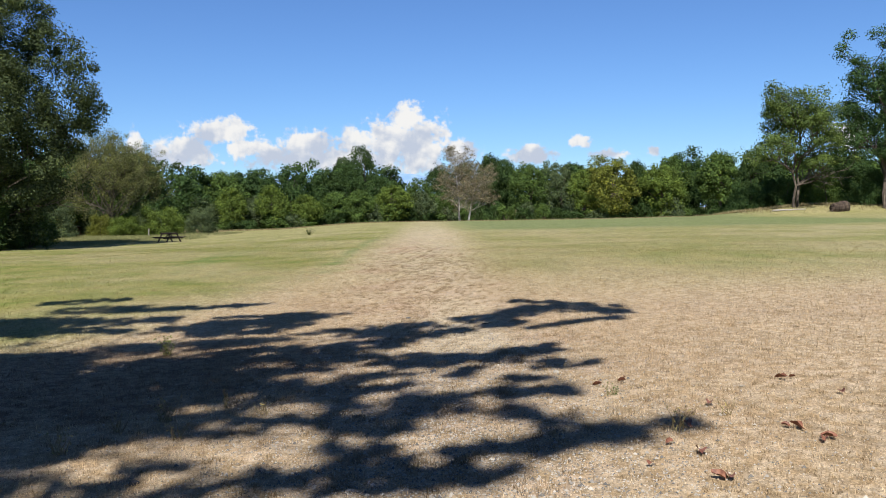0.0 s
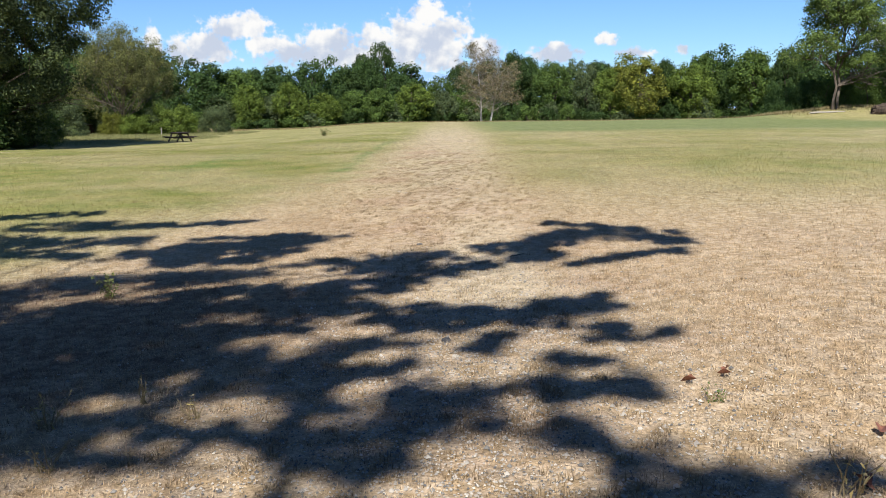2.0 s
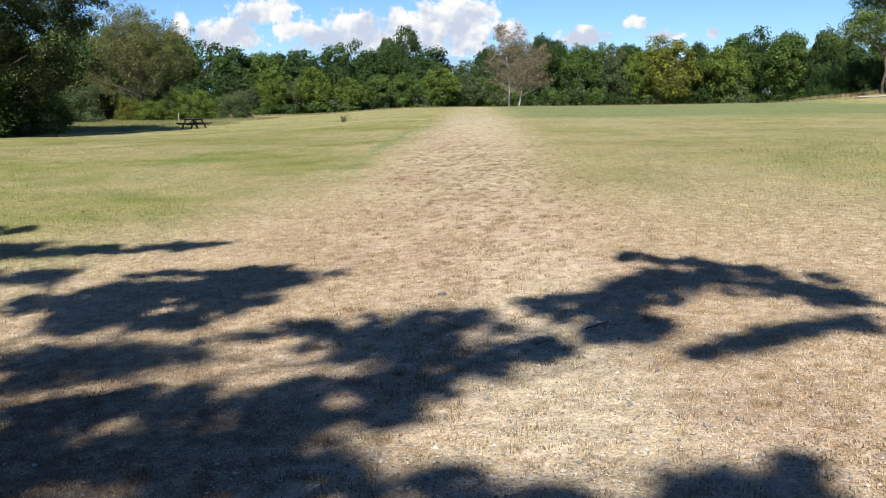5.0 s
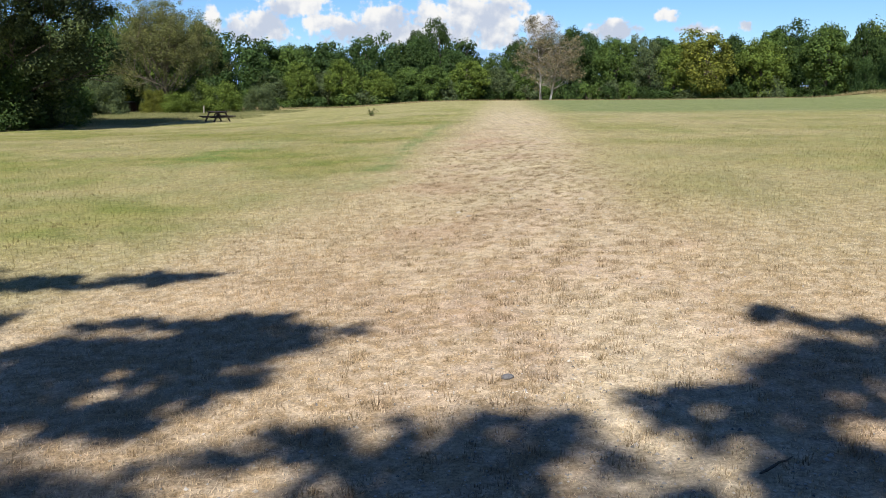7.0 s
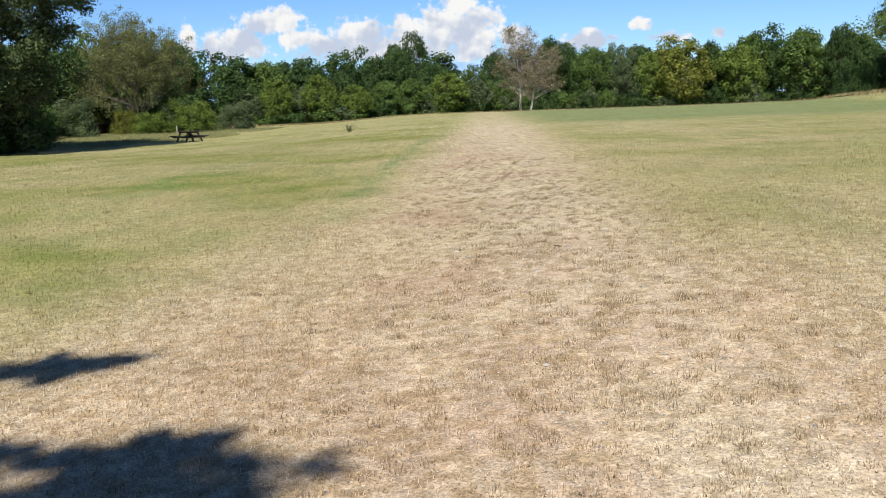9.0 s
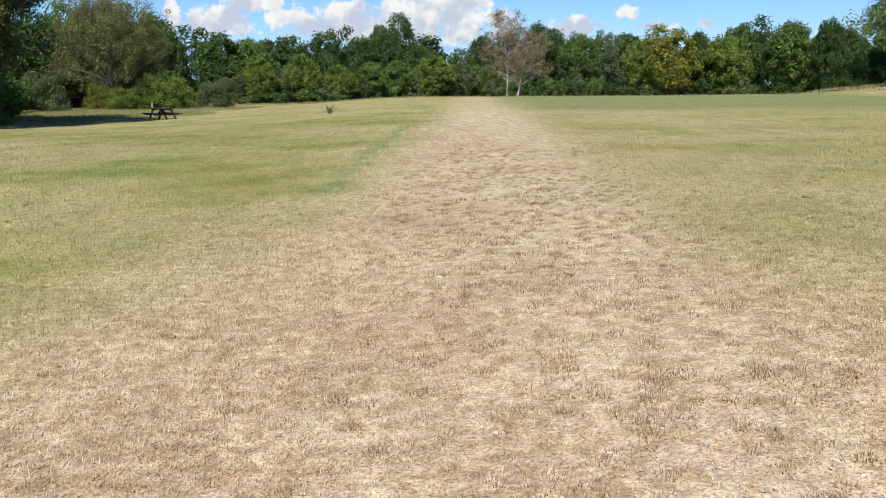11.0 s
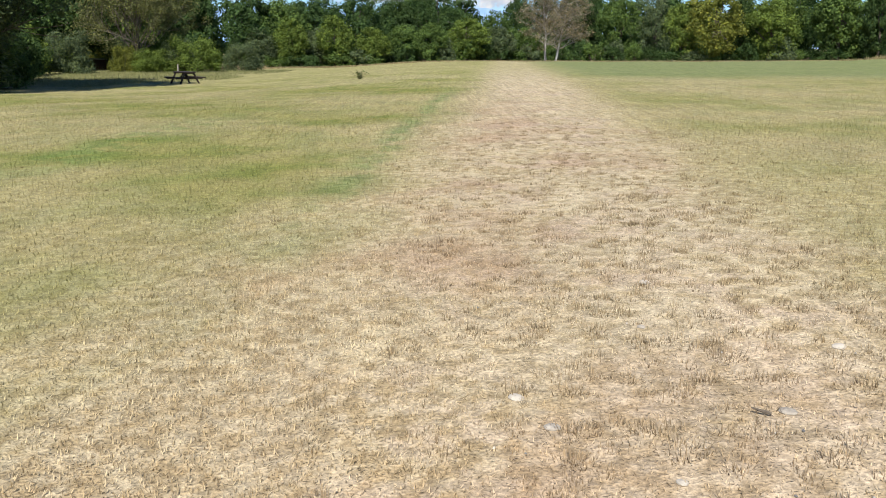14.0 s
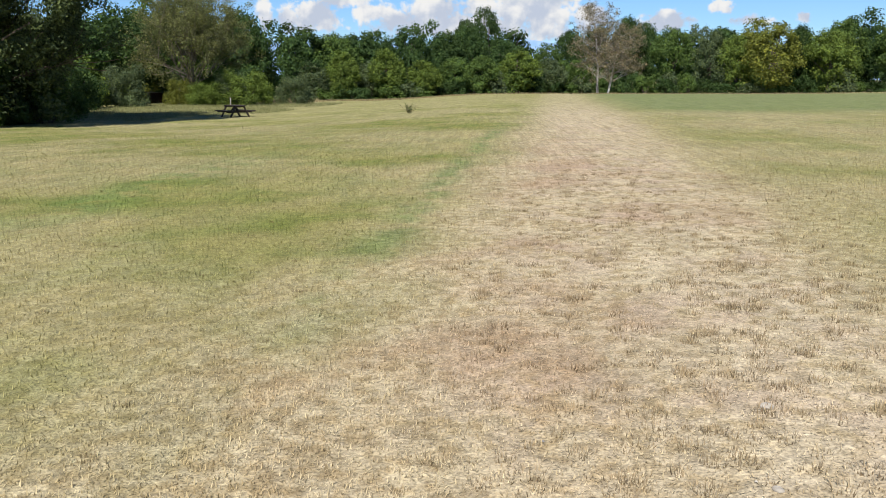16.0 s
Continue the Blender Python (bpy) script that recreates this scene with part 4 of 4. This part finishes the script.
def low_hut():
    root = new("low_hut")
    x, y = -32.3, 93.0
    root.matrix_basis = pose(x, y, float(gz(x, y)), 0, 0, 12)
    for k in range(5):
        bm = bmesh.new()
        beam(bm, (-0.95, -0.6, 0.09 + 0.19 * k), (0.95, -0.6, 0.09 + 0.19 * k), 0.05, 0.18)
        part("board", bm, M_RUST, root)
    for sx in (-0.95, 0.95):
        bm = bmesh.new()
        beam(bm, (sx, 0.6, 0.47), (sx, -0.57, 0.47), 0.06, 0.95)
        part("side_wall", bm, M_RUST, root)
    bm = bmesh.new()
    beam(bm, (-0.95, 0.6, 0.47), (0.95, 0.6, 0.47), 0.06, 0.95)
    part("back_wall", bm, M_RUST, root)
    bm = bmesh.new()
    beam(bm, (-1.7, -0.05, 1.04), (1.25, -0.05, 1.0), 1.7, 0.09)
    part("roof", bm, M_GREY_WOOD, root, "pale weathered roof boards")
    tagged(root, "low red-brown wooden hut with a pale flat roof", "hut")


def stake(x, y, h):
    bm = bmesh.new()
    beam(bm, (x, y, float(gz(x, y)) - 0.2), (x + 0.03, y, float(gz(x, y)) + h), 0.09, 0.09, 0.02)
    me = bpy.data.meshes.new("wooden_post")
    bm.to_mesh(me)
    bm.free()
    me.materials.append(M_GREY_WOOD)
    tagged(new("wooden_post", me), "short pale weathered wooden post", "post")


def root_stump():
    """An old overturned stump with earthy roots, and logs beside it."""
    r = np.random.default_rng(61)
    root = new("tree_stump")
    x, y = 54.1, 87.3
    root.matrix_basis = pose(x, y, float(gz(x, y)) - 0.22)
    verts, faces = [], []
    tube(verts, faces, bent((-1.2, 0, 0.55), (0.75, 0.1, 0.75), r, 0, 0.03, 6), (0.35, 0.55, 0.62, 0.66, 0.7, 0.72, 0.66), 12)
    for k in range(16):
        a = k * 2.4
        tube(verts, faces, bent((-0.5, -0.2, 0.6), (-0.9 + math.cos(a) * 1.0, -0.5, 0.55 + math.sin(a) * 0.55), r, 0, 0.12, 4), (0.14, 0.11, 0.08, 0.05, 0.02), 5)
    part_mesh("roots", mesh_of("roots", verts, faces, M_ROOT), root)
    verts, faces = [], []
    tube(verts, faces, [(0.70, 0.05, 0.75), (0.88, 0.05, 0.77)], (0.56, 0.50), 12)
    part_mesh("cut_face", mesh_of("cut_face", verts, faces, M_GREY_WOOD), root, "pale sawn face")
    tagged(root, "old dark overturned stump with a pale sawn face on the bank", "tree stump")


def log(x, y, length, radius, turn, lift):
    r = np.random.default_rng(int(abs(x) * 10))
    verts, faces = [], []
    tube(verts, faces, bent((-length / 2, 0, 0), (length / 2, 0, 0.1), r, 0, 0.01, 6), [radius * k for k in (1, 1.05, 0.98, 0.94, 0.9, 0.86, 0.8)], 9)
    ob = new("fallen_log", mesh_of("fallen_log", verts, faces, M_GREY_WOOD, True))
    ob.matrix_basis = pose(x, y, float(gz(x, y)) + lift, 0, 0, turn)
    tagged(ob, "pale weathered fallen log lying on the grassy bank", "log")


picnic_table()
low_hut()
stake(-21.0, 80.0, 0.7)
root_stump()
log(48.6, 88.6, 4.2, 0.10, 4, 0.09)


# ---------------------------------------------------------------- stones, dead leaves, sticks
def stone(x, y, size, mat=None, seed=0, flat=0.5, label="pale angular stone half sunk in the track"):
    r = np.random.default_rng(seed + 100)
    bm = bmesh.new()
    bmesh.ops.create_icosphere(bm, subdivisions=2, radius=size / 2)
    push = [Vector(unit(r.normal(size=3))) for k in range(6)]
    for v in bm.verts:
        d = v.co.normalized()
        v.co *= 1 + 0.22 * sum(max(d.dot(p), 0) ** 2 * s for p, s in zip(push, (1, -1, 1, -0.8, 0.7, -0.6)))
        v.co.z *= flat
    me = bpy.data.meshes.new("stone")
    bm.to_mesh(me)
    bm.free()
    me.materials.append(mat or M_STONE)
    ob = new("stone", me)
    ob.matrix_basis = pose(x, y, float(gz(x, y)) + size * flat * 0.12, 0, 0, seed * 37)
    tagged(ob, label, "stone", "stones on the track")


def place_stones():
    pale = ((1.19, 7.08), (1.56, 6.55), (0.60, 6.70), (0.64, 15.24), (0.53, 16.33), (0.77, 13.42), (0.21, 15.2), (1.43, 16.33), (2.71, 5.59), (1.02, 15.53), (1.28, 17.97), (0.95, 6.95), (1.32, 7.35), (0.42, 16.6), (1.1, 17.3), (0.9, 15.9), (1.9, 16.9))
    for k, (x, y) in enumerate(pale):
        stone(x, y, 0.042 + 0.016 * math.sin(k * 2.1) + 0.008 * (k % 3), M_STONE, k, 0.4)
    for k, (x, y) in enumerate(((0.57, 7.07), (0.57, 11.44), (-1.35, 4.65))):
        stone(x, y, 0.075 - 0.008 * k, M_SLATE, k + 40, 0.5, "dark grey stone lying on the track")


def dead_leaf(x, y, size, seed):
    """A curled brown leaf: a lobed blade with a rolled edge."""
    r = np.random.default_rng(seed + 300)
    n, verts, faces = 12, [], []
    for ring, s in enumerate((0.0, 0.5, 1.0)):
        for k in range(n):
            a = 2 * math.pi * k / n
            rad = size * 0.5 * s * (1 + 0.28 * math.cos(3 * a + 1) + 0.12 * r.normal())
            verts.append((rad * 1.3 * math.cos(a), rad * 0.8 * math.sin(a), size * (0.45 * (s * math.sin(a)) ** 2 + 0.12 * s * s * math.cos(a + 1)) + 0.012))
    for ring in (0, 1):
        for k in range(n):
            a, b = ring * n + k, ring * n + (k + 1) % n
            faces.append((a, b, b + n, a + n))
    ob = new("dead_leaf", mesh_of("dead_leaf", verts, faces, M_DEAD, True))
    ob.matrix_basis = pose(x, y, float(gz(x, y)) + 0.012, r.uniform(-20, 20), r.uniform(-20, 20), r.uniform(0, 360))
    tagged(ob, "curled reddish-brown dead leaf lying on dry grass", "leaf", "dead leaves on the grass")


def stick(x, y, length, turn):
    r = np.random.default_rng(int(y * 10))
    verts, faces = [], []
    tube(verts, faces, bent((-length / 2, 0, 0.012), (length / 2, 0, 0.02), r, 0, 0.03, 5), (0.004, 0.006, 0.006, 0.005, 0.004, 0.002), 6)
    ob = new("stick", mesh_of("stick", verts, faces, M_BARK))
    ob.matrix_basis = pose(x, y, float(gz(x, y)) + 0.004, 0, 0, turn)
    tagged(ob, "short dark broken stick lying on the track", "stick")


place_stones()
for k, (lx, ly) in enumerate(((1.96, 6.01), (1.93, 5.95), (1.73, 5.90), (2.57, 4.58), (2.51, 4.61), (2.60, 4.33), (2.64, 4.36), (1.84, 4.28), (1.50, 4.16), (1.82, 3.88), (1.77, 3.90), (3.07, 5.68), (3.15, 5.67), (3.25, 5.21), (2.28, 5.18), (1.97, 4.78), (1.74, 4.48))):
    dead_leaf(lx, ly, 0.04 + 0.009 * (k % 4), k)
stick(1.32, 16.32, 0.075, 150)
stick(1.54, 10.25, 0.22, 35)


# ---------------------------------------------------------------- grass
def blades(x, y, length, width, lean, r, lift=0.0, a=None):
    """One-sided pointed blades: corners and faces. lean is the tilt from upright."""
    n = len(x)
    a = r.uniform(0, 2 * math.pi, n) if a is None else a
    away = np.stack([np.cos(a), np.sin(a), np.zeros(n)], 1)
    side = np.stack([-np.sin(a), np.cos(a), np.zeros(n)], 1)
    foot = np.stack([x, y, gz(x, y) + lift], 1)
    tip = foot + away * (length * np.sin(lean))[:, None] + np.stack([np.zeros(n), np.zeros(n), length * np.cos(lean)], 1)
    verts = np.stack([foot - side * width[:, None] / 2, foot + side * width[:, None] / 2, tip], 1).reshape(-1, 3)
    return verts, np.arange(3 * n).reshape(-1, 3)


def turf():
    """The short dry turf, thickest near the track."""
    r = np.random.default_rng(71)
    spots = []
    # the blades thin out steadily with the distance from the walk
    steps = (3.5, 4.6, 6.2, 8.5, 12, 17, 24, 34, 48)
    for near, far in zip(steps, steps[1:]):
        most = 4400 * (3.5 / near) ** 1.75
        half = far / 1.8
        n = int((12 + far) * 2 * half * most)
        y = r.uniform(2.6, 14.6 + far, n)
        side = r.uniform(-half, half, n)
        away = np.maximum(np.maximum(np.abs(side) * 1.8, y - 14.6), 3.5)
        ok = (away >= near) & (away < far) & (r.random(n) < (near / away) ** 1.75 * smooth01((48 - away) / 30))
        spots.append(np.stack([0.3 + 0.03 * y + side, y], 1)[ok])
    p = np.concatenate(spots)
    x, y = p[:, 0], p[:, 1]
    # thinner on the track, where the ground shows
    off = np.abs(x - 0.075 * y)
    patch = 0.5 + 0.5 * np.sin(x * 5.1 + 2 * np.sin(y * 1.7)) * np.sin(y * 4.3 + 1.5 * np.sin(x * 2.3))
    keep = r.random(len(x)) < 0.55 + 0.25 * patch + 0.3 * smooth01((off - 0.3) / 1.6)
    x, y = x[keep], y[keep]
    n = len(x)
    away = np.maximum(np.maximum(np.abs(x - 0.3 - 0.03 * y) * 1.8, y - 14.6), 3.5)
    grow = 1 + np.clip(away - 4.5, 0, 40) / 16
    worn = 0.62 + 0.38 * smooth01((np.abs(x - 0.075 * y) - 0.4) / 1.8)
    length = r.uniform(0.011, 0.034, n) * np.minimum(grow, 1.6) * worn
    width = r.uniform(0.0034, 0.0072, n) * grow
    lean = np.where(r.random(n) < 0.42 - 0.2 * smooth01((away - 5) / 9), r.uniform(1.1, 1.5, n), r.uniform(0.1, 0.95, n))
    v, f = blades(x, y, length, width, lean, r, 0.004)
    ob = new("grass", mesh_of("grass", v, f, M_BLADE))
    tagged(ob, "short dry straw-coloured grass, partly green", "grass", kind="stuff")


def tufts():
    """Tufts that stand up in fans from the worn track, thickly on it and thinly in the turf beside it."""
    r = np.random.default_rng(73)
    n = 7000
    y = 3.5 + 27.5 * r.random(n)
    on_track = r.random(n) < 0.7
    x = np.where(on_track, 0.075 * y - 0.05 + r.normal(0, 0.85, n), 0.075 * y + r.uniform(-0.5, 0.5, n) * (y + 3))
    gaps = 0.5 + 0.5 * np.sin(x * 4.1 + 2 * np.sin(y * 1.3)) * np.sin(y * 2.9 + 1.7 * np.sin(x * 1.9))
    keep = r.random(n) < (0.3 + 0.7 * gaps) * (1 - smooth01((y - 17) / 14))
    x, y, on_track = x[keep], y[keep], on_track[keep]
    n = len(x)
    big = r.uniform(0.55, 1.0, n) * np.where(on_track, 1.0, 0.75) * np.where(r.random(n) < 0.12, 1.35, 1.0)
    per = (r.uniform(26, 58, n) * big).astype(int)
    k = np.repeat(np.arange(n), per)
    m = len(k)
    a, out = r.uniform(0, 2 * math.pi, m), np.sqrt(r.random(m)) * 0.058 * big[k]
    length = r.uniform(0.017, 0.044, m) * big[k]
    lean = np.clip(out * 11 + r.normal(0, 0.22, m), 0.02, 1.25)
    v, f = blades(x[k] + out * 1.25 * np.cos(a), y[k] + out * np.sin(a), length, r.uniform(0.0032, 0.0062, m), lean, r, 0.0, a + r.normal(0, 0.5, m))
    ob = new("grass_tufts", mesh_of("grass_tufts", v, f, M_TUFT))
    tagged(ob, "brownish grass tufts standing on the worn track", "grass", kind="stuff")


def tall_grass():
    """Uncut dry grass along the foot of the wood and on the bank."""
    r = np.random.default_rng(79)
    n = 40000
    x = np.concatenate([r.uniform(-42, -2, n // 2), r.uniform(-2, 50, n // 4), r.uniform(42, 68, n // 4)])
    edge = 103.5 + 7.0 * smooth01((x + 12) / 30) - 9.0 * smooth01((-14 - x) / 8) - 21.0 * smooth01((x - 38) / 6)
    y = edge + r.uniform(-2.5, 2.5, len(x)) + np.where(x > 42, r.uniform(0, 6, len(x)), 0)
    v, f = blades(x, y, r.uniform(0.08, 0.5, len(x)) ** 1.2 * np.where((x > -18) & (x < 42), 0.5, np.where(x > 42, 0.9, 1.1)), r.uniform(0.03, 0.07, len(x)), r.uniform(0.05, 0.6, len(x)), r)
    ob = new("tall_grass", mesh_of("tall_grass", v, f, M_TALL))
    tagged(ob, "tall uncut dry grass along the foot of the wood", "grass", kind="stuff")


def uncut_grass():
    """Longer green grass between the willow and the wood, left by the mower."""
    r = np.random.default_rng(81)
    n = 42000
    x, y = r.uniform(-30, -13.5, n), r.uniform(55.5, 92, n)
    keep = x < -15.2 - 2.5 * np.sin(y * 0.35) + 0.02 * (y - 58) * 5
    x, y = x[keep], y[keep]
    v, f = blades(x, y, r.uniform(0.05, 0.2, len(x)), r.uniform(0.014, 0.032, len(x)), r.uniform(0.05, 0.5, len(x)), r)
    ob = new("uncut_grass", mesh_of("uncut_grass", v, f, M_UNCUT))
    tagged(ob, "uncut pale green grass between willow and wood", "grass", kind="stuff")


def gravel():
    """Small pale stones pressed into the start of the track."""
    r = np.random.default_rng(83)
    base_v = np.array([(1, 0, 0), (0.2, 0.9, 0), (-0.9, 0.4, 0), (-0.5, -0.8, 0), (0.6, -0.7, 0), (0.1, 0, 0.8), (-0.2, 0.1, -0.5)])
    base_f = np.array([(0, 1, 5), (1, 2, 5), (2, 3, 5), (3, 4, 5), (4, 0, 5)])
    n = 26000
    y = 3.0 + np.abs(r.normal(0, 1, n)) * 3.6
    x = 0.1 + 0.075 * y + r.normal(0, 0.9, n)
    size = r.uniform(0.004, 0.0095, n) * np.where(r.random(n) < 0.05, 1.9, 1.0)
    a = r.uniform(0, 6.28, n)
    c, s = np.cos(a)[:, None], np.sin(a)[:, None]
    bx, by, bz = base_v.T
    vx = (c * bx - s * by * 0.8) * size[:, None] + x[:, None]
    vy = (s * bx + c * by * 0.8) * size[:, None] + y[:, None]
    vz = bz * size[:, None] + (gz(x, y) + 0.004)[:, None]
    v = np.stack([vx, vy, vz], -1).reshape(-1, 3)
    f = (base_f[None] + (np.arange(n) * 7)[:, None, None]).reshape(-1, 3)
    ob = new("gravel", mesh_of("gravel", v, f, M_GRAVEL))
    tagged(ob, "scattered pale gravel pressed into the dry track", "gravel", kind="stuff")


def weed(name, x, y, h, count, spread, colour, seed, label, per=5):
    """A small plant of thin stalks with narrow leaves."""
    r = np.random.default_rng(seed)
    root = new(name)
    root.matrix_basis = pose(x, y, float(gz(x, y)))
    spots = []
    for k in range(count):
        verts, faces = [], []
        a, out = r.uniform(0, 6.28), r.uniform(0.1, 1) * spread
        top = Vector((math.cos(a) * out, math.sin(a) * out, h * r.uniform(0.55, 1)))
        pts = bent((r.normal(0, 0.02), r.normal(0, 0.02), -0.02), top, r, 0, 0.04, 4)
        tube(verts, faces, pts, [0.0035 * max(h, 0.25) / 0.25 * k2 for k2 in (1, 0.9, 0.8, 0.6, 0.3)], 4)
        spots += pts[1:]
        part_mesh("stalk", mesh_of("stalk", verts, faces, M_TALL), root)
    lv, lf = leaves([tuple(p) for p in spots], [h * 0.1] * len(spots), per, h * 0.16, r, 1.0, 0.3, 0.2)
    leafy = part_mesh("leaves", mesh_of("leaves", lv, lf, M_FINE), root)
    leafy.color = (*colour, 1)
    tagged(root, label, "weed")


weed("weed", -3.85, 54.0, 0.42, 26, 0.5, (0.068, 0.090, 0.038), 91, "lone dark green weed standing in the cut field")
weed("weed", -2.25, 9.16, 0.24, 9, 0.12, (0.180, 0.203, 0.083), 92, "small green weed in the shaded grass")
weed("weed", 1.75, 5.64, 0.08, 8, 0.07, (0.075, 0.135, 0.038), 93, "tiny green weed in the dry grass")
for k, (wx, wy, wh, wn, ws) in enumerate(((-1.11, 6.26, 0.16, 6, 0.08), (-1.48, 5.98, 0.19, 9, 0.12), (-1.75, 5.75, 0.15, 8, 0.11), (-1.3, 5.5, 0.16, 7, 0.14), (-0.8, 6.0, 0.14, 6, 0.1), (-2.0, 5.3, 0.2, 8, 0.16), (1.85, 4.70, 0.22, 6, 0.16), (2.3, 4.95, 0.15, 6, 0.12))):
    weed("dry_weed", wx, wy, wh, wn, ws, (0.345, 0.292, 0.173), 94 + k, "pale dry grass stalks beside the track" if wx > 0 else "thin pale dry stalks in the worn grass", 1)
turf()
tufts()
tall_grass()
uncut_grass()
gravel()
